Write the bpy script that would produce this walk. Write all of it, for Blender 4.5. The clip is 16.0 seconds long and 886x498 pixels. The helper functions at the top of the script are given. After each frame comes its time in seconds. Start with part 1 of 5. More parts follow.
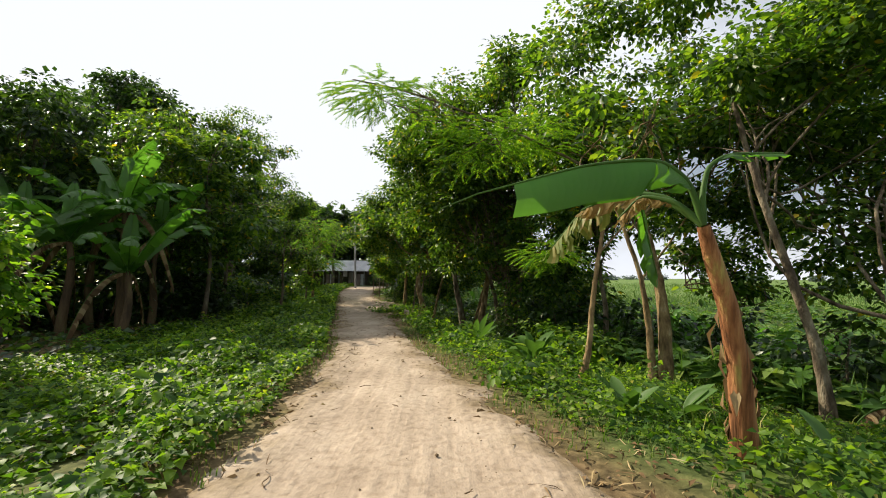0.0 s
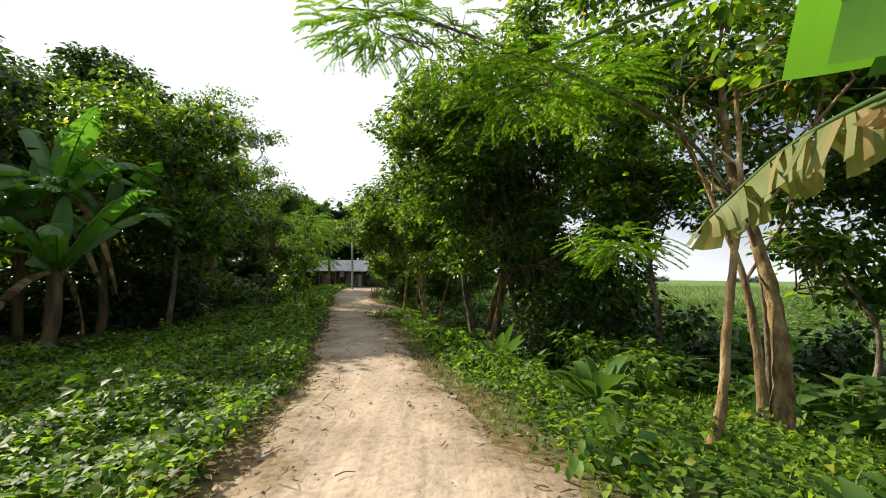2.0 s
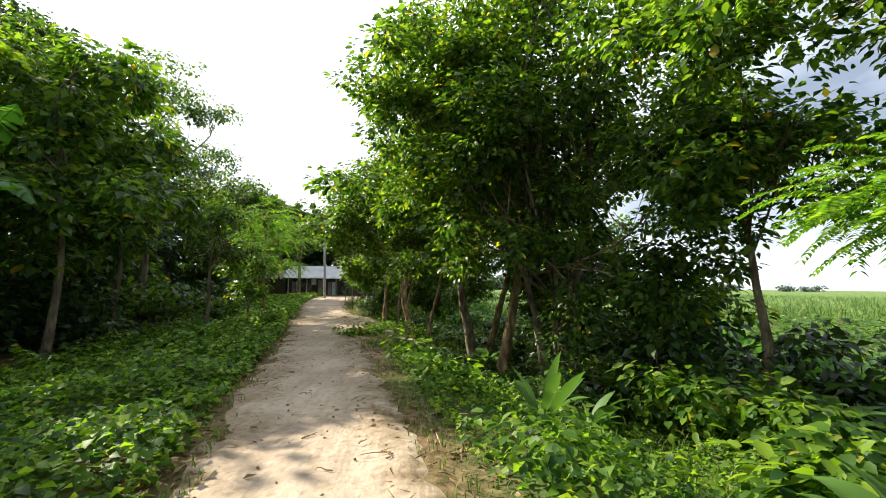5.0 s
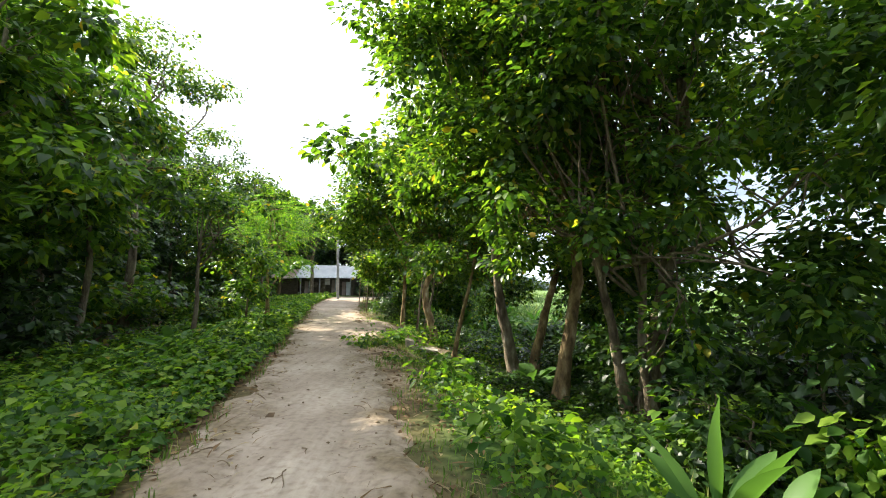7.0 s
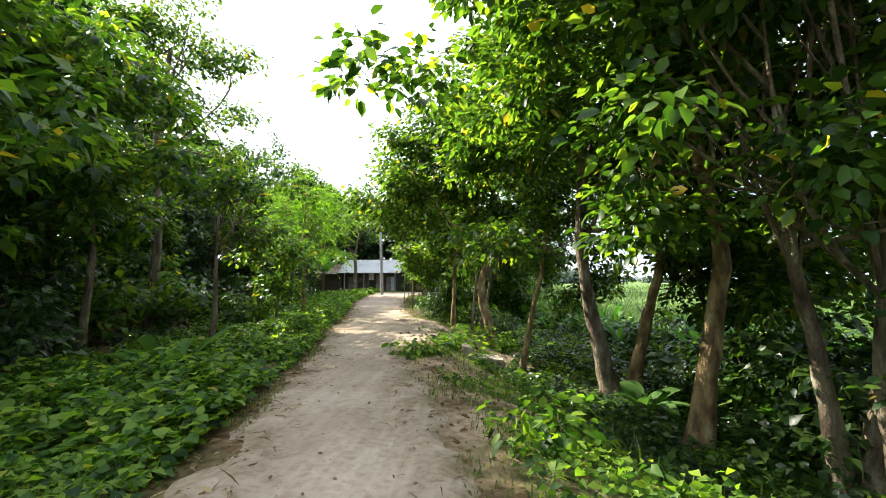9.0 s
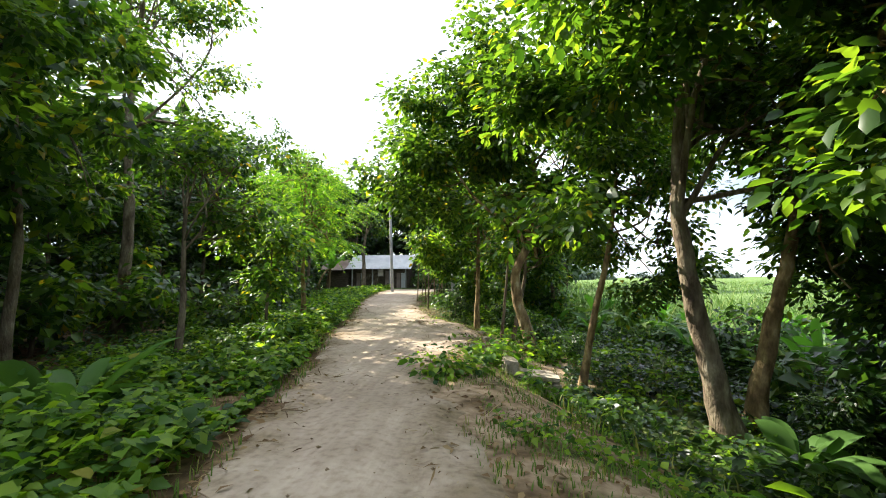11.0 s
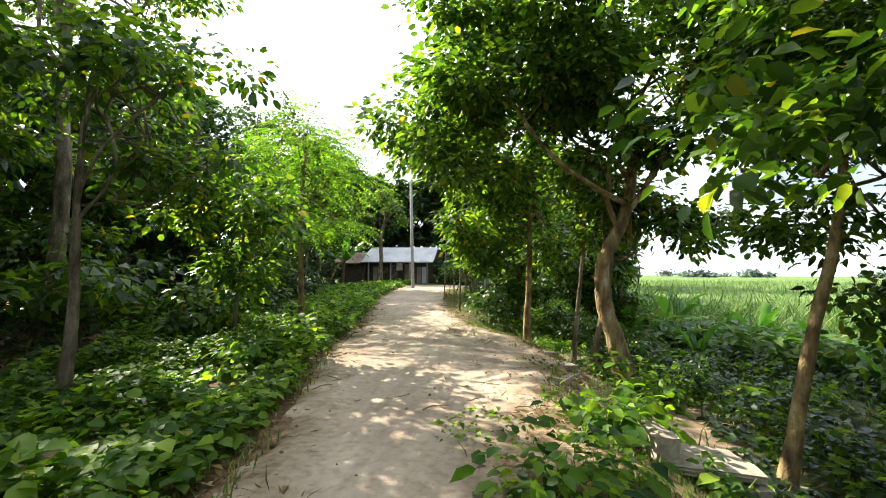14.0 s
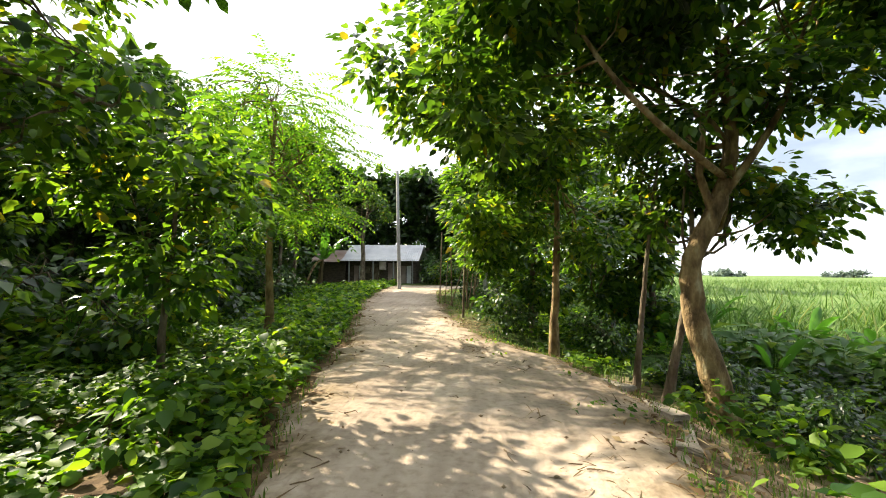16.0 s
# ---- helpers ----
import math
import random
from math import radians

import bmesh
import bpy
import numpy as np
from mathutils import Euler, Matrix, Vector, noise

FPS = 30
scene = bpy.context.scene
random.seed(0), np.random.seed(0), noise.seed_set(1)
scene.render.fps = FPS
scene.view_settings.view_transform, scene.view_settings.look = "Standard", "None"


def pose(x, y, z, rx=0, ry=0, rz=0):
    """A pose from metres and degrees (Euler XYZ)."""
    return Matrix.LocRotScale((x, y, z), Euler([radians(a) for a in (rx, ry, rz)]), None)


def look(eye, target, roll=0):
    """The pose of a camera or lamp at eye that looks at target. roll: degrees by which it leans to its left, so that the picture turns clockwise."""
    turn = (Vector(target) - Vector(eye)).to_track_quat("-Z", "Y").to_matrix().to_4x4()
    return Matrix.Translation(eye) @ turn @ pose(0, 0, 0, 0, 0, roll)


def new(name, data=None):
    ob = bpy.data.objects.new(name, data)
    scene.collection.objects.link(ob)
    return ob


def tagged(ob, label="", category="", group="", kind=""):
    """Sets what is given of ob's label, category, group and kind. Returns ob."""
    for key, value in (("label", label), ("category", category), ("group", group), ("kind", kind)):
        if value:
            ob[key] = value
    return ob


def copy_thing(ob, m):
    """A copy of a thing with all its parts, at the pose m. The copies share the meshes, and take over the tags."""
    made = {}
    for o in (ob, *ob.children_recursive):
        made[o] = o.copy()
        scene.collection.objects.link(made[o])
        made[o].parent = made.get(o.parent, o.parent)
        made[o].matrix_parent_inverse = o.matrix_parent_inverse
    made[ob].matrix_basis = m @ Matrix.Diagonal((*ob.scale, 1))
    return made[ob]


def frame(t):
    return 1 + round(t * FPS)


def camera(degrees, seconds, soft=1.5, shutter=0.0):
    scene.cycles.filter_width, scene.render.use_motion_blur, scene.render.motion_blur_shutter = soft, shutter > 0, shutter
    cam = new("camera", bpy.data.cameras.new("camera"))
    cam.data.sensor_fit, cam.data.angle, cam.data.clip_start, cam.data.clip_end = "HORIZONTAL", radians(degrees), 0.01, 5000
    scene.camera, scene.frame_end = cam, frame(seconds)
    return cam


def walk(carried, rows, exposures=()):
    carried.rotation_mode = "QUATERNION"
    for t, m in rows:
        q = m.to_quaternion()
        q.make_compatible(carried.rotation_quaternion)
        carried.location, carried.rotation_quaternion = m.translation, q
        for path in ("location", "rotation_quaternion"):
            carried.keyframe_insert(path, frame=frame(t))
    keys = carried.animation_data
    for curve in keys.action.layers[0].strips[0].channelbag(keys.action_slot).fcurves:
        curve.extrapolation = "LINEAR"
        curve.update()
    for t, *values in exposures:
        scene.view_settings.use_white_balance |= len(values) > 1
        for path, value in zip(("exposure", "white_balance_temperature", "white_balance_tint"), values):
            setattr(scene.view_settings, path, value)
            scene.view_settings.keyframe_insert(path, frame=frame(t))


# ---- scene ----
cam = camera(92.1, 16.0, soft=1.0)
METRES, EYE, TILT, LEAN, TURN = 19.4, 1.5, 3.7, -0.5, 0.0
ROWS = [
    (0.0, 0.0, 0.0, 0.0, 0.0, 0.0, -0.0),
    (0.5, -0.0042, 0.0297, -0.0028, -0.24, 0.17, -0.16),
    (1.0, -0.007, 0.0644, -0.0054, -0.38, 0.21, -0.01),
    (1.5, -0.0127, 0.0947, -0.0074, -0.25, 0.19, 0.05),
    (2.0, -0.0165, 0.1281, -0.0091, -0.11, 0.11, -0.16),
    (2.5, -0.0214, 0.1586, -0.0109, -0.11, 0.14, -0.25),
    (3.0, -0.0245, 0.1892, -0.0124, -1.23, 0.32, -0.36),
    (3.5, -0.0309, 0.219, -0.0152, -3.19, 1.17, -0.36),
    (6.0, -0.0415, 0.376, -0.0308, -2.5, 1.27, -0.24),
    (6.5, -0.0478, 0.4099, -0.0324, -1.84, 1.22, -0.22),
    (7.0, -0.0536, 0.4396, -0.0351, -1.0, 1.33, -0.3),
    (7.5, -0.06, 0.4719, -0.0363, 0.38, 1.14, -0.07),
    (8.0, -0.0658, 0.5038, -0.0391, 3.24, 0.75, 0.62),
    (10.5, -0.0968, 0.6573, -0.0543, 5.54, 0.49, 1.0),
    (11.0, -0.108, 0.6867, -0.0573, 5.97, 0.26, 1.14),
    (11.5, -0.1153, 0.7164, -0.06, 6.11, 0.01, 1.2),
    (12.0, -0.1252, 0.7457, -0.062, 6.45, 0.02, 1.38),
    (12.5, -0.131, 0.7743, -0.064, 6.6, -0.12, 1.2),
    (13.0, -0.1401, 0.8028, -0.0663, 6.97, -0.19, 1.01),
    (13.5, -0.1456, 0.8317, -0.0686, 7.69, -0.14, 0.71),
    (14.0, -0.156, 0.8607, -0.0702, 8.38, -0.31, 0.6),
    (14.5, -0.1651, 0.8883, -0.0731, 8.94, -0.48, 0.54),
    (15.0, -0.1795, 0.9176, -0.0741, 8.94, -0.63, 0.7),
    (15.5, -0.1926, 0.943, -0.0747, 8.2, -0.5, 0.79),
    (16.0, -0.2031, 0.9693, -0.0763, 5.49, -0.43, 0.42),
]
walk(cam, [(t, pose(0, 0, EYE, TILT, LEAN, TURN) @ pose(METRES * x, METRES * y, METRES * z, 90 + pitch, roll, yaw)) for t, x, y, z, yaw, pitch, roll in ROWS],
     [(0.0, 0.65, 6500, 10), (2.5, 0.85, 6500, 10), (3.7, 1.05, 6450, 10), (6.0, 1.55, 6150, 10), (7.0, 1.83, 6100, 10), (8.0, 1.88, 6050, 10), (10.5, 1.8, 6050, 10), (13.0, 1.88, 6050, 10), (14.5, 1.82, 6300, 10), (16.0, 1.75, 6500, 10)])

# ---- world, sun, exposure ----
SUN_AZ, SUN_EL = radians(58), radians(35)      # degrees to the left of the way ahead, and above the horizon
to_sun = Vector((-math.sin(SUN_AZ) * math.cos(SUN_EL), math.cos(SUN_AZ) * math.cos(SUN_EL), math.sin(SUN_EL)))
world = bpy.data.worlds.new("sky")
scene.world = world
world.use_nodes = True
wn, wl = world.node_tree.nodes, world.node_tree.links
sky = wn.new("ShaderNodeTexSky")
sky.sky_type, sky.sun_disc, sky.sun_elevation, sky.sun_rotation = "NISHITA", False, SUN_EL, -SUN_AZ
sky.air_density, sky.dust_density = 1.0, 1.5
wc = wn.new("ShaderNodeTexCoord")
wm = wn.new("ShaderNodeMapping")
wm.inputs["Scale"].default_value = (1.2, 1.2, 3.0)
cloud = wn.new("ShaderNodeTexNoise")
cloud.inputs["Scale"].default_value, cloud.inputs["Detail"].default_value = 2.2, 6
ramp = wn.new("ShaderNodeMapRange")
ramp.inputs["From Min"].default_value, ramp.inputs["From Max"].default_value = 0.38, 0.6
# bright haze round the sun, broken cloud and blue sky away from it
haze_dot = wn.new("ShaderNodeVectorMath")
haze_dot.operation = "DOT_PRODUCT"
haze_dot.inputs[1].default_value = to_sun
haze = wn.new("ShaderNodeMapRange")
haze.interpolation_type = "SMOOTHSTEP"
haze.inputs["From Min"].default_value, haze.inputs["From Max"].default_value = -0.05, 0.5
low = wn.new("ShaderNodeSeparateXYZ")
low_haze = wn.new("ShaderNodeMapRange")
low_haze.interpolation_type = "SMOOTHSTEP"
low_haze.inputs["From Min"].default_value, low_haze.inputs["From Max"].default_value = 0.16, -0.01
low_haze.inputs["To Min"].default_value, low_haze.inputs["To Max"].default_value = 0.2, 0.85
veil = wn.new("ShaderNodeMath")
veil.operation = "MAXIMUM"
wmix = wn.new("ShaderNodeMix")
wmix.data_type = "RGBA"
wmix.inputs["B"].default_value = (9.0, 9.8, 11.0, 1)
glare = wn.new("ShaderNodeMix")
glare.data_type = "RGBA"
glare.inputs["B"].default_value = (13.0, 13.4, 14.2, 1)
wl.new(wc.outputs["Generated"], wm.inputs["Vector"])
wl.new(wm.outputs["Vector"], cloud.inputs["Vector"])
wl.new(cloud.outputs["Fac"], ramp.inputs["Value"])
wl.new(wc.outputs["Generated"], haze_dot.inputs[0])
wl.new(haze_dot.outputs["Value"], haze.inputs["Value"])
wl.new(wc.outputs["Generated"], low.inputs[0])
wl.new(low.outputs["Z"], low_haze.inputs["Value"])
wl.new(haze.outputs["Result"], veil.inputs[0])
wl.new(low_haze.outputs["Result"], veil.inputs[1])
wl.new(ramp.outputs["Result"], wmix.inputs["Factor"])
wl.new(wmix.outputs["Result"], glare.inputs["A"])
wl.new(veil.outputs[0], glare.inputs["Factor"])
wl.new(sky.outputs["Color"], wmix.inputs["A"])
wl.new(glare.outputs["Result"], wn["Background"].inputs["Color"])
wn["Background"].inputs["Strength"].default_value = 0.048
sun = new("sun", bpy.data.lights.new("sun", "SUN"))
sun.data.energy, sun.data.angle, sun.data.color = 5.0, radians(0.6), (1.0, 0.89, 0.70)
sun.matrix_world = look((0, 0, 60), Vector((0, 0, 60)) - to_sun)


# ---- materials ----
def material(name):
    m = bpy.data.materials.new(name)
    m.use_nodes = True
    return m, m.node_tree.nodes, m.node_tree.links, m.node_tree.nodes["Principled BSDF"]


def noise_node(n, l, scale, detail=5.0, coords="Object", stretch=None):
    co = n.new("ShaderNodeTexCoord")
    t = n.new("ShaderNodeTexNoise")
    t.inputs["Scale"].default_value, t.inputs["Detail"].default_value = scale, detail
    src = co.outputs[coords]
    if stretch:
        mp = n.new("ShaderNodeMapping")
        mp.inputs["Scale"].default_value = stretch
        l.new(src, mp.inputs["Vector"])
        src = mp.outputs["Vector"]
    l.new(src, t.inputs["Vector"])
    return t.outputs["Fac"]


def ramp_node(n, l, src, stops):
    r = n.new("ShaderNodeValToRGB")
    while len(r.color_ramp.elements) < len(stops):
        r.color_ramp.elements.new(0.5)
    for e, (p, c) in zip(r.color_ramp.elements, stops):
        e.position, e.color = p, (*c, 1)
    l.new(src, r.inputs["Fac"])
    return r.outputs["Color"]


def mix_node(n, l, fac, a, b, kind="MIX"):
    m = n.new("ShaderNodeMix")
    m.data_type, m.blend_type = "RGBA", kind
    for key, v in (("Factor", fac), ("A", a), ("B", b)):
        if isinstance(v, (int, float)):
            m.inputs[key].default_value = v
        elif isinstance(v, tuple):
            m.inputs[key].default_value = (*v, 1)
        else:
            l.new(v, m.inputs[key])
    return m.outputs["Result"]


def bump_node(n, l, src, strength, dist, to):
    b = n.new("ShaderNodeBump")
    b.inputs["Strength"].default_value, b.inputs["Distance"].default_value = strength, dist
    l.new(src, b.inputs["Height"])
    l.new(b.outputs["Normal"], to.inputs["Normal"])


def leaf_material(name, stops, glow, through_part=0.4, rough=0.5, gloss=0.22):
    """Leaves: a glossy upper skin that lets light through; every leaf its own tone."""
    m, n, l, p = material(name)
    g = n.new("ShaderNodeNewGeometry")
    col = ramp_node(n, l, g.outputs["Random Per Island"], stops)
    patch = noise_node(n, l, 1.1, 2.0)
    col = mix_node(n, l, 0.55, col, ramp_node(n, l, patch, [(0.3, (0.55, 0.6, 0.5)), (0.7, (1.25, 1.2, 1.0))]), "MULTIPLY")
    l.new(col, p.inputs["Base Color"])
    p.inputs["Roughness"].default_value = rough
    p.inputs["Specular IOR Level"].default_value = gloss
    t = n.new("ShaderNodeBsdfTranslucent")
    l.new(mix_node(n, l, 1.0, col, glow, "MULTIPLY"), t.inputs["Color"])
    s = n.new("ShaderNodeMixShader")
    s.inputs["Fac"].default_value = through_part
    l.new(p.outputs["BSDF"], s.inputs[1])
    l.new(t.outputs["BSDF"], s.inputs[2])
    l.new(s.outputs["Shader"], n["Material Output"].inputs["Surface"])
    return m


def rough_material(name, stops, scale, bump=0.3, dist=0.02, rough=0.9, stretch=None, fine=9.0):
    m, n, l, p = material(name)
    a = noise_node(n, l, scale, 6.0, stretch=stretch)
    b = noise_node(n, l, scale * fine, 5.0, stretch=stretch)
    col = ramp_node(n, l, a, stops)
    col = mix_node(n, l, 0.5, col, ramp_node(n, l, b, [(0.3, (0.6, 0.6, 0.6)), (0.7, (1.3, 1.3, 1.3))]), "MULTIPLY")
    l.new(col, p.inputs["Base Color"])
    p.inputs["Roughness"].default_value = rough
    p.inputs["Specular IOR Level"].default_value = 0.2
    bump_node(n, l, b, bump, dist, p)
    return m


LEAF = leaf_material("broad_leaf", [(0.0, (0.012, 0.036, 0.01)), (0.4, (0.034, 0.08, 0.018)), (0.75, (0.078, 0.15, 0.028)), (0.97, (0.12, 0.19, 0.03)), (1.0, (0.28, 0.21, 0.03))], (3.2, 3.0, 0.6), 0.47, 0.4, 0.42)
# darker copy of the broad leaf: shade under the trees is in its colour
LEAF_SHADED = leaf_material("shaded_leaf", [(0.0, (0.009, 0.024, 0.008)), (0.6, (0.026, 0.06, 0.015)), (1.0, (0.07, 0.12, 0.025))], (2.7, 2.9, 0.8), 0.33, 0.4, 0.45)
LEAF_BRIGHT = leaf_material("feathery_leaf", [(0.0, (0.045, 0.12, 0.016)), (0.7, (0.10, 0.21, 0.022)), (1.0, (0.22, 0.31, 0.03))], (2.2, 2.2, 0.7), 0.5)
LEAF_VINE = leaf_material("vine_leaf", [(0.0, (0.012, 0.042, 0.01)), (0.35, (0.055, 0.12, 0.018)), (0.75, (0.13, 0.22, 0.026)), (0.98, (0.18, 0.265, 0.03)), (1.0, (0.26, 0.23, 0.05))], (2.6, 2.7, 0.7), 0.4, 0.52, 0.2)
LEAF_CROP = leaf_material("crop_leaf", [(0.0, (0.05, 0.115, 0.025)), (0.7, (0.085, 0.17, 0.04)), (1.0, (0.2, 0.27, 0.06))], (1.6, 1.7, 0.8), 0.35)
LEAF_BANANA = leaf_material("banana_leaf", [(0.0, (0.072, 0.168, 0.034)), (1.0, (0.078, 0.176, 0.036))], (1.9, 2.2, 0.7), 0.45, 0.35, 0.4)
LEAF_DRY = leaf_material("dry_banana_leaf", [(0.0, (0.28, 0.17, 0.06)), (1.0, (0.42, 0.32, 0.13))], (1.3, 1.2, 0.8), 0.35, 0.7)
LEAF_OLD = leaf_material("yellowing_banana_leaf", [(0.0, (0.15, 0.2, 0.06)), (0.8, (0.26, 0.27, 0.10)), (1.0, (0.34, 0.26, 0.12))], (1.6, 1.6, 0.8), 0.4, 0.55)
GRASS = leaf_material("grass_blade", [(0.0, (0.07, 0.14, 0.02)), (0.7, (0.12, 0.2, 0.035)), (1.0, (0.3, 0.27, 0.1))], (1.5, 1.6, 0.8), 0.3, 0.6)
CANE = leaf_material("cane_blade", [(0.0, (0.055, 0.12, 0.025)), (0.8, (0.10, 0.185, 0.04)), (1.0, (0.2, 0.23, 0.09))], (1.5, 1.6, 0.8), 0.35, 0.6)
BARK = rough_material("grey_brown_bark", [(0.3, (0.05, 0.036, 0.024)), (0.46, (0.13, 0.10, 0.066)), (0.6, (0.2, 0.165, 0.11)), (0.72, (0.34, 0.3, 0.22))], 7.0, 1.0, 0.03, stretch=(1, 1, 0.4), fine=5.0)
BARK_WARM = rough_material("warm_brown_bark", [(0.3, (0.06, 0.042, 0.02)), (0.45, (0.17, 0.115, 0.055)), (0.58, (0.29, 0.21, 0.10)), (0.7, (0.42, 0.36, 0.22))], 7.0, 1.0, 0.025, stretch=(1, 1, 0.45), fine=5.0)
BANANA_STEM = rough_material("banana_stem", [(0.32, (0.07, 0.03, 0.012)), (0.45, (0.24, 0.1, 0.04)), (0.58, (0.36, 0.17, 0.07)), (0.72, (0.42, 0.34, 0.1))], 4.5, 0.8, 0.02, 0.7, stretch=(2.6, 2.6, 0.22), fine=5.0)
# banana stem in darker tones, the grove's shade put into the colour
GROVE_STEM = rough_material("shaded_banana_stem", [(0.3, (0.05, 0.035, 0.02)), (0.55, (0.12, 0.08, 0.04)), (0.75, (0.14, 0.13, 0.05))], 3.0, 0.4, 0.01, 0.8, stretch=(2.5, 2.5, 0.4))
TWIG = rough_material("dry_twig", [(0.3, (0.12, 0.08, 0.045)), (0.7, (0.28, 0.21, 0.13))], 12.0, 0.3, 0.004)
LITTER = leaf_material("leaf_litter", [(0.0, (0.09, 0.05, 0.025)), (0.6, (0.22, 0.14, 0.07)), (1.0, (0.36, 0.27, 0.15))], (1.0, 1.0, 0.8), 0.1, 0.8)
STRAW = leaf_material("dry_straw", [(0.0, (0.07, 0.04, 0.02)), (0.6, (0.2, 0.13, 0.07)), (1.0, (0.42, 0.34, 0.2))], (1.0, 1.0, 0.8), 0.05, 0.8, 0.1)
CONCRETE = rough_material("weathered_concrete", [(0.3, (0.22, 0.18, 0.13)), (0.6, (0.4, 0.35, 0.28)), (0.8, (0.5, 0.45, 0.37))], 3.0, 0.5, 0.01)
POLE_GREY = rough_material("grey_concrete_pole", [(0.3, (0.2, 0.2, 0.19)), (0.7, (0.34, 0.33, 0.31))], 2.0, 0.2, 0.004)


def ground_material():
    m, n, l, p = material("ground_soil_and_grass")
    a = noise_node(n, l, 0.55, 6.0)
    b = noise_node(n, l, 9.0, 6.0)
    soil = ramp_node(n, l, b, [(0.3, (0.07, 0.045, 0.025)), (0.55, (0.15, 0.10, 0.055)), (0.75, (0.25, 0.17, 0.09))])
    green = ramp_node(n, l, b, [(0.3, (0.03, 0.06, 0.015)), (0.55, (0.06, 0.11, 0.025)), (0.75, (0.11, 0.16, 0.04))])
    at = n.new("ShaderNodeAttribute")
    at.attribute_name = "cover"
    mx = n.new("ShaderNodeMath")
    mx.operation = "MULTIPLY_ADD"
    l.new(a, mx.inputs[0])
    mx.inputs[1].default_value = 1.6
    sub = n.new("ShaderNodeMath")
    sub.operation = "SUBTRACT"
    l.new(at.outputs["Fac"], sub.inputs[0])
    sub.inputs[1].default_value = 0.8
    l.new(sub.outputs[0], mx.inputs[2])
    mx.use_clamp = True
    sand = ramp_node(n, l, b, [(0.3, (0.2, 0.14, 0.085)), (0.5, (0.34, 0.25, 0.165)), (0.75, (0.44, 0.34, 0.24))])
    bare = n.new("ShaderNodeAttribute")
    bare.attribute_name = "sand"
    patch = n.new("ShaderNodeMapRange")
    patch.inputs["From Min"].default_value, patch.inputs["From Max"].default_value = 0.36, 0.56
    l.new(noise_node(n, l, 1.6, 5.0), patch.inputs["Value"])
    grit = n.new("ShaderNodeMath")
    grit.operation = "MULTIPLY"
    l.new(bare.outputs["Fac"], grit.inputs[0])
    l.new(patch.outputs["Result"], grit.inputs[1])
    l.new(mix_node(n, l, grit.outputs[0], mix_node(n, l, mx.outputs[0], soil, green), sand), p.inputs["Base Color"])
    p.inputs["Roughness"].default_value = 0.95
    p.inputs["Specular IOR Level"].default_value = 0.1
    bump_node(n, l, b, 0.7, 0.04, p)
    return m


def road_material():
    m, n, l, p = material("packed_sandy_earth")
    a = noise_node(n, l, 0.7, 5.0)
    b = noise_node(n, l, 14.0, 8.0)
    ruts = noise_node(n, l, 3.2, 4.0, stretch=(2.6, 0.22, 1))
    col = ramp_node(n, l, a, [(0.3, (0.29, 0.23, 0.172)), (0.5, (0.385, 0.31, 0.235)), (0.7, (0.46, 0.38, 0.295))])
    col = mix_node(n, l, 0.5, col, ramp_node(n, l, ruts, [(0.3, (0.72, 0.7, 0.68)), (0.65, (1.12, 1.12, 1.12))]), "MULTIPLY")
    col = mix_node(n, l, 0.6, col, ramp_node(n, l, b, [(0.32, (0.66, 0.62, 0.58)), (0.5, (1, 1, 1)), (0.72, (1.15, 1.15, 1.15))]), "MULTIPLY")
    at = n.new("ShaderNodeAttribute")
    at.attribute_name = "rim"
    mx = n.new("ShaderNodeMath")
    mx.operation = "MULTIPLY"
    l.new(at.outputs["Fac"], mx.inputs[0])
    spot = n.new("ShaderNodeMapRange")
    spot.inputs["From Min"].default_value, spot.inputs["From Max"].default_value = 0.3, 0.6
    l.new(noise_node(n, l, 2.3, 5.0), spot.inputs["Value"])
    l.new(spot.outputs["Result"], mx.inputs[1])
    col = mix_node(n, l, mx.outputs[0], col, ramp_node(n, l, b, [(0.3, (0.11, 0.08, 0.045)), (0.6, (0.22, 0.165, 0.095))]))
    l.new(col, p.inputs["Base Color"])
    p.inputs["Roughness"].default_value = 0.95
    p.inputs["Specular IOR Level"].default_value = 0.15
    sm_ = n.new("ShaderNodeMath")
    sm_.operation = "ADD"
    l.new(ruts, sm_.inputs[0])
    l.new(b, sm_.inputs[1])
    bump_node(n, l, sm_.outputs[0], 0.6, 0.03, p)
    return m


SOIL, ROAD = ground_material(), road_material()


# ---- mesh tools ----
def mesh_of(name, verts, faces, mat, smooth=False):
    """A mesh of triangles or quads from arrays."""
    verts, faces = np.asarray(verts, np.float32), np.asarray(faces, np.int32)
    k = faces.shape[1]
    me = bpy.data.meshes.new(name)
    me.vertices.add(len(verts))
    me.vertices.foreach_set("co", verts.ravel())
    me.loops.add(faces.size)
    me.loops.foreach_set("vertex_index", faces.ravel())
    me.polygons.add(len(faces))
    me.polygons.foreach_set("loop_start", np.arange(0, faces.size, k, dtype=np.int32))
    me.polygons.foreach_set("loop_total", np.full(len(faces), k, np.int32))
    if smooth:
        me.polygons.foreach_set("use_smooth", np.ones(len(faces), bool))
    me.materials.append(mat)
    me.update(calc_edges=True)
    me.validate()
    return me


def join(pieces):
    """Several (verts, faces) as one."""
    vs, fs, k = [], [], 0
    for v, f in pieces:
        if len(v):
            vs.append(v)
            fs.append(np.asarray(f) + k)
            k += len(v)
    return np.concatenate(vs), np.concatenate(fs)


def unit(a):
    return a / np.maximum(np.linalg.norm(a, axis=-1, keepdims=True), 1e-9)


